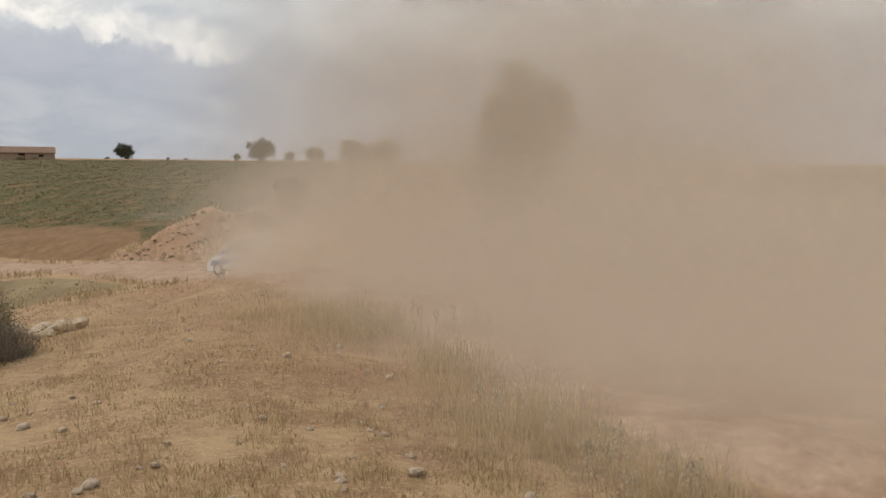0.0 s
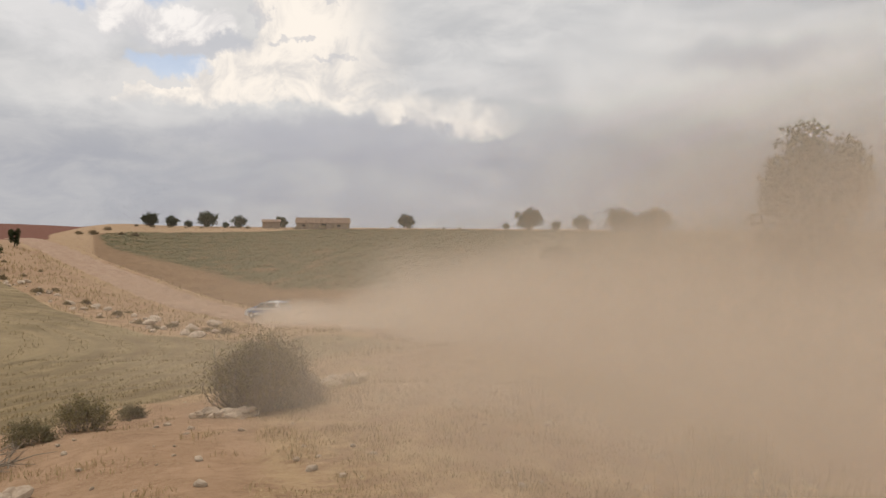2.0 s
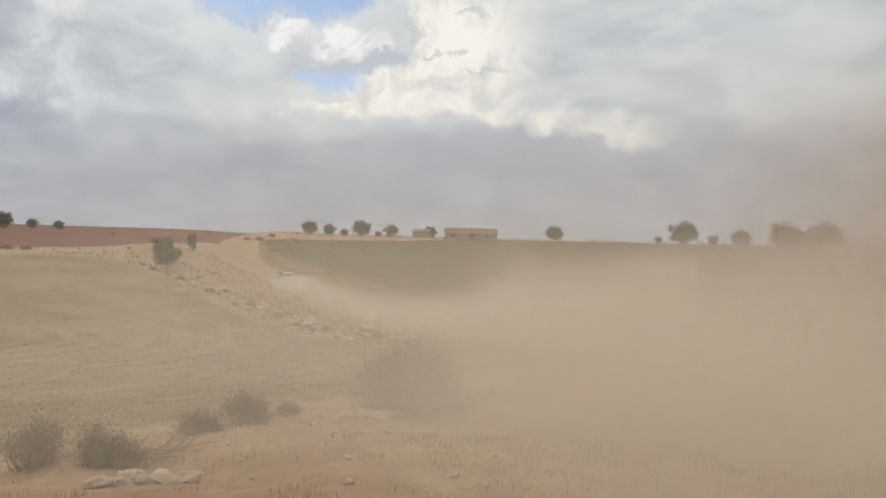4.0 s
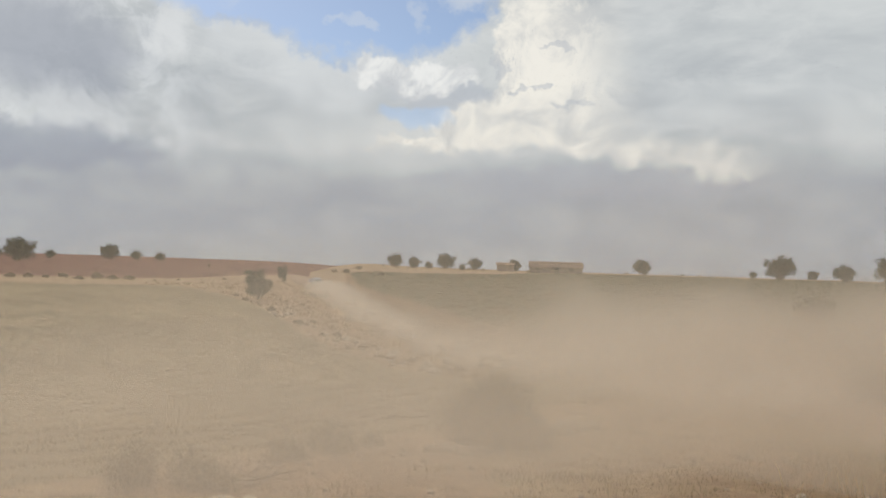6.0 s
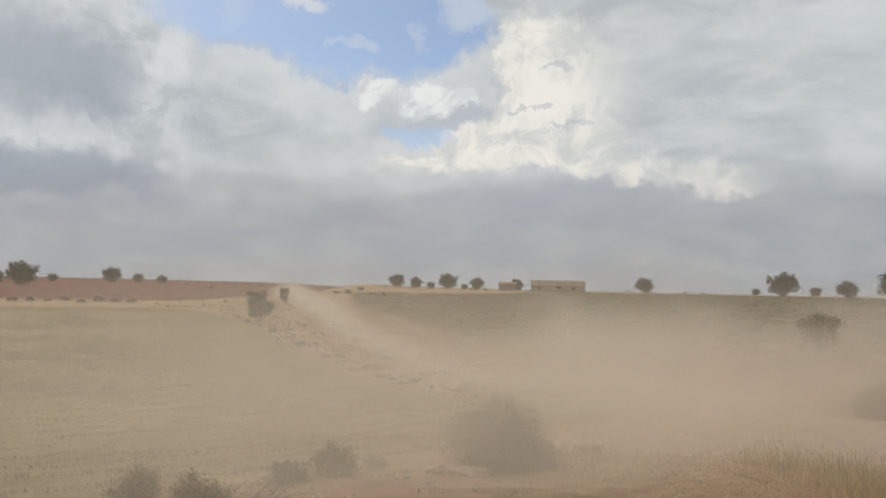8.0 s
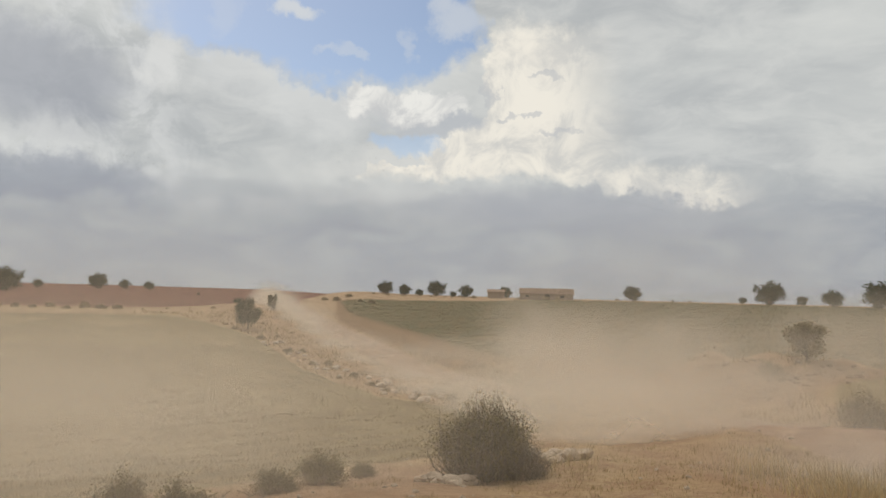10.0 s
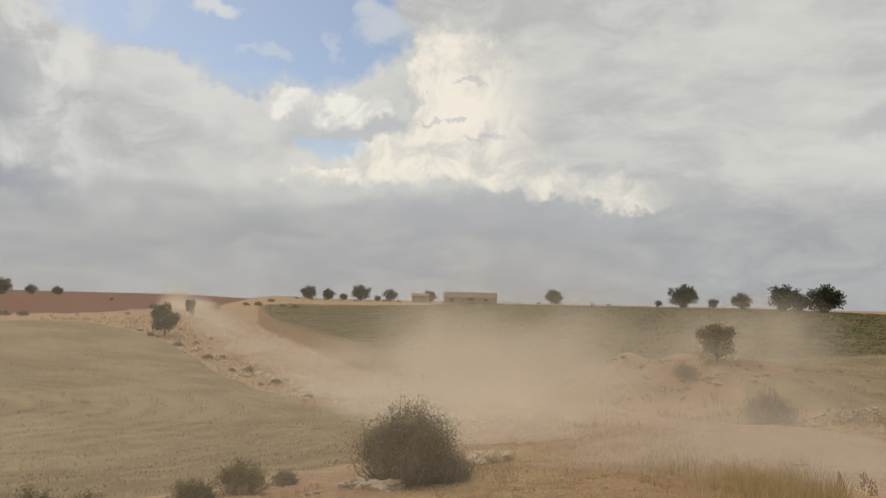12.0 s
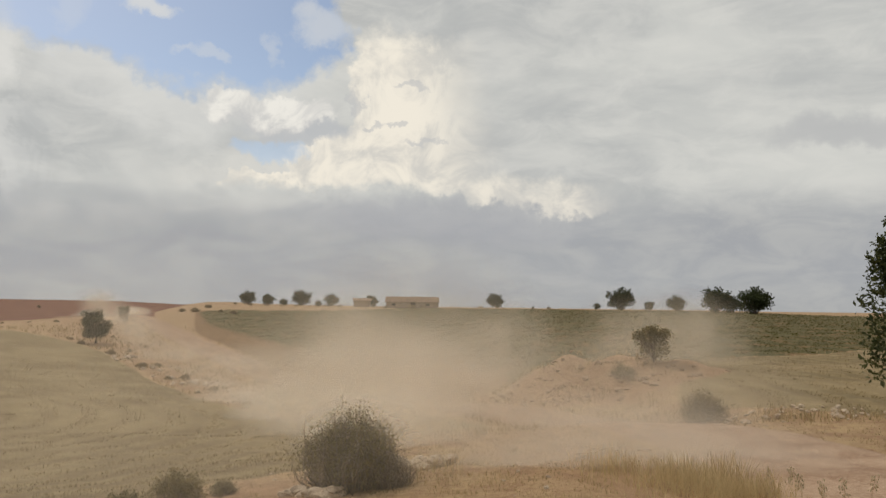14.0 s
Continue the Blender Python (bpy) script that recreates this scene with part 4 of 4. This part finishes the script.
def build_branches():
    """Cut dead branches lying in the grass."""
    rng = random.Random(3)
    heap = new("dead_branches")
    for k in range(16):
        a, length = rng.uniform(0, 6.28), rng.uniform(0.35, 0.95)
        p = Vector((rng.gauss(0, 0.25), rng.gauss(0, 0.2), 0.03))
        path = [p + Vector((math.cos(a) * length * f, math.sin(a) * length * f, 0.16 * f * rng.uniform(0.3, 1.6) + rng.gauss(0, 0.02))) for f in (0, 0.35, 0.7, 1.0)]
        pieces = [tube(path, [0.014, 0.011, 0.007, 0.003], 5)]
        for _ in range(3):
            q = path[rng.choice((1, 2))]
            pieces.append(tube([q, q + Vector((rng.gauss(0, 0.14), rng.gauss(0, 0.14), rng.uniform(0.0, 0.2)))], [0.006, 0.002], 4))
        v, f = join(pieces)
        link_mesh("branch", v, f, MAT["twig"], heap)
    x, y, z = ground_at(52.4, 11.4)
    heap.matrix_basis = pose(x, y, z)
    tagged(heap, "pile of dead grey branches lying in dry grass", "branches")


build_branches()


# ---- dust ----
def dust_material(name, thick, tone, ragged, gaps=0.3, low=0.28, high=0.66, core=0.12):
    """Fine earth hung in the air: it scatters light forwards and back, and thins out towards the rim of its body."""
    m = bpy.data.materials.new(name)
    m.use_nodes = True
    n = Nodes(m.node_tree)
    at = n.add("ShaderNodeTexCoord").outputs["Object"]
    xyz = n.add("ShaderNodeSeparateXYZ")
    n.put(xyz.inputs[0], at)
    info = n.add("ShaderNodeObjectInfo").outputs["Random"]
    shift = n.add("ShaderNodeVectorMath", operation="ADD")
    n.put(shift.inputs[0], at)
    comb = n.add("ShaderNodeCombineXYZ")
    for k in range(3):
        n.put(comb.inputs[k], n.math("MULTIPLY", info, 37.0 + 11 * k))
    n.put(shift.inputs[1], comb.outputs[0])
    cloud = n.noise(shift.outputs[0], 2.1, 5, 0.55, 0.6)
    r = n.math("SQRT", n.math("ADD", n.math("POWER", xyz.outputs[0], 2.0), n.math("POWER", xyz.outputs[2], 2.0)))
    r = n.math("ADD", r, n.math("MULTIPLY", n.math("SUBTRACT", cloud, 0.5), ragged))
    body = n.span(r, 0.98, core)
    body = n.math("MULTIPLY", body, n.span(n.math("SQRT", n.math("ADD", n.math("POWER", xyz.outputs[0], 2.0), n.math("POWER", xyz.outputs[2], 2.0))), 0.97, 0.75))
    alpha = n.math("MULTIPLY", body, n.span(cloud, low, high, thick * gaps, thick))
    diffuse, through_, mixed = n.add("ShaderNodeBsdfDiffuse"), n.add("ShaderNodeBsdfTranslucent"), n.add("ShaderNodeMixShader")
    for s in (diffuse, through_):
        n.put(s.inputs["Color"], (*tone, 1.0))
    n.tree.links.new(diffuse.outputs[0], mixed.inputs[1])
    n.tree.links.new(through_.outputs[0], mixed.inputs[2])
    clear, final, out = n.add("ShaderNodeBsdfTransparent"), n.add("ShaderNodeMixShader"), n.add("ShaderNodeOutputMaterial")
    n.put(final.inputs[0], alpha)
    n.tree.links.new(clear.outputs[0], final.inputs[1])
    n.tree.links.new(mixed.outputs[0], final.inputs[2])
    n.tree.links.new(final.outputs[0], out.inputs[0])
    return m


TONE = (0.85, 0.755, 0.63)
# how much one skin of a body holds back, how torn it is, and how many skins lie one inside the other
DUST = {"torn": (dust_material("torn_dust", 0.235, TONE, 1.3, 0.04, 0.38, 0.64), 2), "thin": (dust_material("thin_dust", 0.085, TONE, 0.9), 2), "mid": (dust_material("dust", 0.20, TONE, 1.0), 2),
        "thick": (dust_material("thick_dust", 0.235, TONE, 0.85), 3), "plume": (dust_material("plume_dust", 0.38, (0.90, 0.81, 0.69), 1.1, 0.15, 0.28, 0.70, 0.2), 3),
        "dense": (dust_material("dense_dust", 0.24, TONE, 0.6), 5)}
DUST_MESH = {}


def dust_thing(kind, wide, deep, high, label):
    """An Empty that carries the billows of a dust cloud, one inside the other."""
    mat, skins = DUST[kind]
    if kind not in DUST_MESH:
        bm = bmesh.new()
        bmesh.ops.create_icosphere(bm, subdivisions=4, radius=1.0)
        for v in bm.verts:
            v.co *= 1.14 + 0.10 * noise.noise(v.co * 2.1) + 0.03 * noise.noise(v.co * 5.3)
        me = bpy.data.meshes.new("billow")
        bm.to_mesh(me)
        bm.free()
        me.polygons.foreach_set("use_smooth", [True] * len(me.polygons))
        me.materials.append(mat)
        DUST_MESH[kind] = me
    cloud = new("dust_cloud")
    cloud.scale = (wide / 2, deep / 2, high / 2)
    for k in range(skins):
        billow = new("billow", DUST_MESH[kind])
        billow.parent, billow.scale = cloud, (1, 1 - 0.9 * k / skins, 1)
    return tagged(cloud, label, "dust cloud", "dust behind the car")


DUST_ROWS = []


def dust(kind, wide, deep, high, rows, label="tan cloud of dust drifting off the farm track"):
    """A body of dust; rows: seconds, degrees left, distance, degrees up of its middle. It faces the middle of its course."""
    ob = dust_thing(kind, wide, deep, high, label)
    DUST_ROWS.append((ob, rows))
    return ob


def dust_poses(rows):
    made = []
    for t, az, d, el in rows:
        x, y = polar(az, d)
        made.append((t, pose(x, y, EYE + d * math.tan(radians(el)), 0, 0, az)))
    return made


def dust_bodies():
    # the bank that the car has just left over the near track; the wind takes it slowly to the left
    dust("thick", 30, 4, 17, [(0, -15, 17, 3), (1.2, -19, 17.5, -9), (3, -17, 18, -2), (4.2, -20, 20, 0), (6, -44, 30, -1), (14, -80, 40, 0)])
    dust("thick", 20, 2, 13, [(0, -6, 20, 2), (1.3, -13, 20, -7), (3, -11, 19.5, -1), (5, -16, 20, -1), (7, -26, 24, -3), (14, -55, 36, -3)])
    dust("dense", 26, 3, 8, [(0, -7, 23, -5), (1.5, -3, 24, -6.5), (3, 2, 26, -6), (7, 8, 31, -7), (10, 12, 40, -8.4), (14, 20, 52, -9.2)])
    dust("thick", 17, 3, 6, [(0, 5, 27, -5.5), (0.5, 12, 28, -5.5), (1.5, 15, 31, -5.5), (3, 18, 36, -6.2), (7, 22, 42, -6.8), (11, 24, 48, -7), (14, 27, 56, -7)])
    dust("thin", 30, 2, 10, [(0, 11, 52, -2.5), (1.5, 14, 56, -2.5), (3, 15, 58, -3), (7, 20, 60, -4.4), (11, 24, 62, -5.4), (14, 26, 66, -5.6)])
    dust("mid", 16, 3, 6, [(0, -16, 25, -4), (3, -8, 26, -5), (7, 4, 28, -5.5), (11, 10, 27, -6), (14, 13, 28, -6.4)])
    dust("mid", 17, 2, 6, [(0, -12, 11, -12), (0.6, -4, 11.5, -12.5), (1.5, 3, 12, -13), (3, 10, 12, -13), (6.5, 30, 12.0, -12), (8.2, 40, 13, -11), (10.3, 72, 20, -9), (14, 95, 34, -6)])
    dust("thick", 15, 2, 5.5, [(0, -24, 10, -12), (1.5, -10, 11, -12), (3, 0, 11, -14), (6.5, 10, 13, -13), (9, 18, 20, -10), (11, 24, 28, -8), (14, 32, 36, -6)])
    # the haze that passes close by
    dust("thin", 22, 2, 9, [(0, -40, 9, -10), (1.5, -10, 9, -12), (3, 22, 9, -13), (6.5, 44, 9, -11), (8, 52, 10, -11), (11, 80, 16, -8), (14, 95, 24, -7)])
    dust("thin", 30, 3, 11, [(0, -70, 12, -9), (3, 15, 11, -11), (6.5, 42, 11, -10), (8, 48, 13, -10), (11, 50, 13.5, -10), (14, 50, 14, -10)])
    dust("thin", 42, 3, 10, [(0, -30, 22, -8), (3, 28, 22, -8), (6.5, 50, 26, -7.5), (8.2, 52, 28, -7), (10.5, 74, 36, -6.5), (14, 90, 40, -6)])
    dust("thin", 40, 3, 20, [(0, -35, 30, 4), (3, 0, 32, 3), (7, 14, 40, 0), (11, 22, 60, -1), (14, 30, 80, -1)])
    # low brown dust that rolls over the slope under the eye, and the haze that follows it
    dust("mid", 6.4, 1.0, 2.9, [(0, -20, 4.6, -13), (1.2, 4, 4.6, -15), (2.5, 6, 4.6, -15), (4, 14, 4.8, -15), (6, 66, 6, -14), (8, 100, 7, -14), (14, 120, 12, -10)], "brown dust rolling low over the dry slope")
    dust("mid", 5.4, 1.0, 2.2, [(0, -44, 5.4, -14), (1.2, -20, 5.4, -15), (2.5, -8, 5.4, -16), (4, 6, 5.6, -17), (6, 40, 6, -17), (8, 95, 6.5, -15), (14, 115, 12, -10)], "brown dust rolling low over the dry slope")
    dust("thin", 13, 1.4, 4.2, [(0, -100, 6.4, -10), (2.5, -10, 6.4, -12), (4, 36, 6.4, -12), (6.5, 46, 6.6, -12), (8, 44, 7, -12), (10.5, 70, 9, -11), (14, 105, 12, -10)], "thin tan haze drifting close over the slope")
    # torn wisps that rise from the bend
    rng = random.Random(17)
    for k in range(13):
        az, d = rng.uniform(4, 33), 34 + 2.6 * k
        wide, high = d * rng.uniform(0.12, 0.24), d * rng.uniform(0.11, 0.20)
        el = -4.0 + rng.uniform(-1.4, 1.8) - 1.6 * (k < 5)
        turn = rng.uniform(0.4, 0.9)
        dust("torn", wide, 1.2, high, [(0, az - 10, d, el - 4.0), (2, az - 7, d, el - 1.5), (5, az - 3, d, el), (9, az, d, el + 0.3), (14, az + 6 * turn, d + 1, el + 0.5)])
    # the plume along the track, puff by puff as the car goes by
    start, end = CAR_PLACES[0] - 34, CAR_PLACES[-1]
    s, k = start, 0
    while s < end:
        trail_puff(k, s, float(np.interp(s, CAR_PLACES, CAR_TIMES)) + 0.12 if s > CAR_PLACES[0] - 3 else -1.0)
        k += 1
        s += 5.0 + 0.12 * k


def track_at(s):
    k = min(max(s / 0.5, 0), len(TRACK) - 1.001)
    i, f = int(k), k - int(k)
    p = TRACK[i] * (1 - f) + TRACK[i + 1] * f
    w = TRACK[min(i + 3, len(TRACK) - 1)] - TRACK[max(i - 2, 0)]
    return p[0], p[1], TRACK_Z[i] * (1 - f) + TRACK_Z[i + 1] * f, math.degrees(math.atan2(-w[0], w[1]))


def trail_puff(k, s, born):
    """A puff lies low in the track until the car passes, then rises and drifts."""
    x, y, z, _ = track_at(s)
    rng = random.Random(k)
    d0 = math.hypot(x, y)
    wide, high = rng.uniform(7.5, 11), rng.uniform(3.2, 4.4) + 0.018 * d0
    ob = dust_thing("torn" if k % 2 else "plume", wide, 2.2, high, "rising puff of pale dust trailing the rally car")
    az0 = math.degrees(math.atan2(-x, y))

    def at(dt, up):
        """Where the wind has taken the puff after so many seconds: to the left, and a little away."""
        az, d = az0 + math.degrees(1.1 * dt / (d0 + 12)), d0 + 0.5 * dt
        px, py = polar(az, d)
        return pose(px, py, z + up, 0, 0, az)

    rows, first = [], max(born, 0.0)
    if born > 0:
        rows.append((0.0, at(0, -high * 0.8)))
        if born > 0.1:
            rows.append((born, at(0, -high * 0.8)))
    else:
        rows.append((0.0, at(0, high * -0.1)))
    # the coarse dust falls back to the track within seconds, the fine dust hangs
    rise = ((0.35, -0.14), (1.0, 0.08), (2.5, 0.28), (5.0, 0.37), (9.0, 0.40)) if k % 2 else ((0.35, -0.10), (1.0, 0.05), (2.5, 0.10), (5.0, -0.06), (9.0, -0.16))
    for dt, up in rise:
        if first + dt < 13.8:
            rows.append((first + dt, at(dt, high * up)))
    rows.append((14.0, at(14.0 - first, high * (0.40 if k % 2 else -0.2))))
    DUST_ROWS.append((ob, rows))


dust_bodies()


def wake(kind, wide, high, behind, nearer, low):
    """Dust torn up right behind the car, which goes along with it."""
    ob = dust_thing(kind, wide, 1.2, high, "fresh dust torn up by the car's rear wheels")
    rows = []
    for k in range(0, 71):
        t = k / 10
        x, y, z, _ = track_at(float(np.interp(t, CAR_TIMES, CAR_PLACES)) - behind)
        az, d = math.degrees(math.atan2(-x, y)), math.hypot(x, y) - nearer
        px, py = polar(az, d)
        rows.append((t, pose(px, py, z + low + 0.15 * math.sin(t * 3.1), 0, 0, az)))
    DUST_ROWS.append((ob, rows + [(14.0, rows[-1][1])]))


wake("plume", 9.0, 3.0, 6.0, 0.5, 0.6)
wake("dense", 5.5, 2.0, 3.4, 1.2, 0.35)


def motions():
    for ob, rows in DUST_ROWS:
        walk(ob, rows if isinstance(rows[0][1], Matrix) else dust_poses(rows))
    car_run()


# ---- the rally car ----
def build_car():
    """A small light hatchback; it points along +y, its wheels stand on z = 0."""
    car = new("rally_car")
    half = 0.83
    # side outline: y, z from the rear bumper over the roof to the nose
    outline = [(-1.95, 0.30), (-1.98, 0.62), (-1.90, 0.98), (-1.62, 1.36), (-1.30, 1.44), (-0.30, 1.46), (0.20, 1.38), (0.86, 0.98), (1.60, 0.86), (1.92, 0.68), (1.98, 0.42), (1.90, 0.26)]
    bm = bmesh.new()
    rings = []
    for x, inset in ((-half, 0.0), (-half * 0.94, 0.006), (0.0, 0.012), (half * 0.94, 0.006), (half, 0.0)):
        ring = []
        for y, z in outline:
            tuck = 0.80 if z > 1.2 else 0.97 if z > 0.95 else 1.0
            ring.append(bm.verts.new((x * tuck, y * (1 + inset), z + (inset * 0.8 if z > 0.8 else 0))))
        rings.append(ring)
    for a, b in zip(rings, rings[1:]):
        for k in range(len(outline)):
            j = (k + 1) % len(outline)
            bm.faces.new((a[k], a[j], b[j], b[k]))
    bm.faces.new(rings[0])
    bm.faces.new(list(reversed(rings[-1])))
    body = part("body", bm, MAT["paint"], car, "white painted body")

    def plate(name, pts, mat, thick, label="", parent=car):
        """A thin panel of a few corners, raised off the body."""
        c = [Vector(p) for p in pts]
        nrm = (c[1] - c[0]).cross(c[2] - c[0]).normalized() * thick
        m = len(c)
        v = [p - nrm for p in c] + [p + nrm for p in c]
        f = [tuple(range(m))[::-1], tuple(range(m, 2 * m))] + [(k, (k + 1) % m, m + (k + 1) % m, m + k) for k in range(m)]
        return link_mesh(name, v, f, mat, parent, label)

    for s in (-1, 1):
        o = (lambda *p: p) if s > 0 else (lambda *p: p[::-1])
        lo, hi = s * 0.812, s * 0.692
        plate("side_window", o((lo, -0.25, 0.98), (lo, 0.72, 0.98), (hi, 0.12, 1.36), (hi, -0.25, 1.41)), MAT["glass"], 0.02)
        plate("side_window", o((lo, -1.45, 0.98), (lo, -0.33, 0.98), (hi, -0.33, 1.41), (hi, -1.30, 1.39)), MAT["glass"], 0.02)
        plate("side_stripe", o((s * 0.835, -1.85, 0.55), (s * 0.835, 1.7, 0.50), (s * 0.835, 1.5, 0.70), (s * 0.835, -1.85, 0.86)), MAT["blue"], 0.012, "blue side stripe")
        plate("sill", o((s * 0.84, -0.95, 0.22), (s * 0.84, 0.95, 0.22), (s * 0.84, 0.95, 0.32), (s * 0.84, -0.95, 0.32)), MAT["trim"], 0.03)
        bm = bmesh.new()
        box(bm, s * 0.56 - 0.17, s * 0.56 + 0.17, 1.86, 1.98, 0.56, 0.72, 0.03)
        part("headlight", bm, MAT["lamp"], car)
        bm = bmesh.new()
        box(bm, s * 0.68 - 0.10, s * 0.68 + 0.10, -2.0, -1.90, 0.66, 0.92, 0.03)
        part("tail_light", bm, glossy("red_lens", (0.35, 0.02, 0.02), 0.2), car)
        bm = bmesh.new()
        box(bm, s * 0.92 - 0.10, s * 0.92 + 0.10, 0.60, 0.72, 0.94, 1.08, 0.03)
        part("door_mirror", bm, MAT["blue"], car)
    plate("windscreen", ((-0.68, 0.85, 1.01), (0.68, 0.85, 1.01), (0.60, 0.26, 1.37), (-0.60, 0.26, 1.37)), MAT["glass"], 0.03)
    plate("rear_window", ((0.62, -1.90, 1.02), (-0.62, -1.90, 1.02), (-0.54, -1.66, 1.35), (0.54, -1.66, 1.35)), MAT["glass"], 0.03)
    plate("bonnet", ((-0.68, 1.55, 0.90), (0.68, 1.55, 0.90), (0.70, 0.92, 1.0), (-0.70, 0.92, 1.0)), MAT["blue"], 0.02, "blue bonnet panel")
    for name, y0, y1, z0, z1 in (("front_bumper", 1.88, 2.04, 0.24, 0.48), ("rear_bumper", -2.05, -1.90, 0.28, 0.55)):
        bm = bmesh.new()
        box(bm, -0.80, 0.80, y0, y1, z0, z1, 0.05)
        part(name, bm, MAT["trim"], car)
    bm = bmesh.new()
    box(bm, -0.60, 0.60, -1.86, -1.58, 1.44, 1.49, 0.02)
    part("roof_spoiler", bm, MAT["blue"], car)
    bm = bmesh.new()
    box(bm, -0.18, 0.18, -0.35, -0.05, 1.46, 1.56, 0.03)
    part("roof_scoop", bm, MAT["trim"], car)
    wheels = []
    for x in (-0.76, 0.76):
        for y in (-1.22, 1.22):
            wheel = new("wheel")
            wheel.parent, wheel.location = car, (x, y, 0.31)
            bm = bmesh.new()
            bmesh.ops.create_cone(bm, cap_ends=True, segments=24, radius1=0.31, radius2=0.31, depth=0.20, matrix=Matrix.Rotation(radians(90), 4, "Y"))
            edges = [e for e in bm.edges if len(e.link_faces) == 2 and any(len(f.verts) > 4 for f in e.link_faces)]
            bmesh.ops.bevel(bm, geom=edges, offset=0.03, segments=2, affect="EDGES")
            part("tyre", bm, MAT["tyre"], wheel)
            bm = bmesh.new()
            bmesh.ops.create_cone(bm, cap_ends=True, segments=20, radius1=0.19, radius2=0.19, depth=0.22, matrix=Matrix.Rotation(radians(90), 4, "Y"))
            for k in range(5):
                bmesh.ops.create_cube(bm, size=1, matrix=Matrix.Rotation(radians(72 * k), 4, "X") @ Matrix.Translation((0, 0, 0.09)) @ Matrix.Diagonal((0.235, 0.05, 0.17, 1)))
            part("rim", bm, MAT["rim"], wheel)
            wheels.append((wheel, x, y))
    tagged(car, "white and blue rally hatchback speeding along the dusty track", "car")
    return car, wheels


CAR, WHEELS = build_car()
CAR.scale = (0.9, 0.9, 0.9)


def car_run():
    rows = []
    for k in range(0, 71):
        t = k / 10
        s = float(np.interp(t, CAR_TIMES, CAR_PLACES))
        x, y, z, yaw = track_at(s)
        _, _, z1, _ = track_at(s + 1.2)
        _, _, z0, _ = track_at(s - 1.2)
        tilt = math.degrees(math.atan2(z1 - z0, 2.4))
        drift = 32 * math.exp(-((t - 1.3) / 1.5) ** 2)
        rows.append((t, pose(x, y, z + 0.05 + 0.02 * math.sin(t * 9), tilt, 1.2 * math.sin(t * 5), yaw + drift)))
    rows.append((14.0, rows[-1][1]))
    walk(CAR, rows)
    for wheel, x, y in WHEELS:
        turns = [(k / 10, pose(x, y, 0.31) @ Matrix.Rotation(radians(-80 * k), 4, "X")) for k in range(0, 71)]
        walk(wheel, turns + [(14.0, turns[-1][1])])


motions()
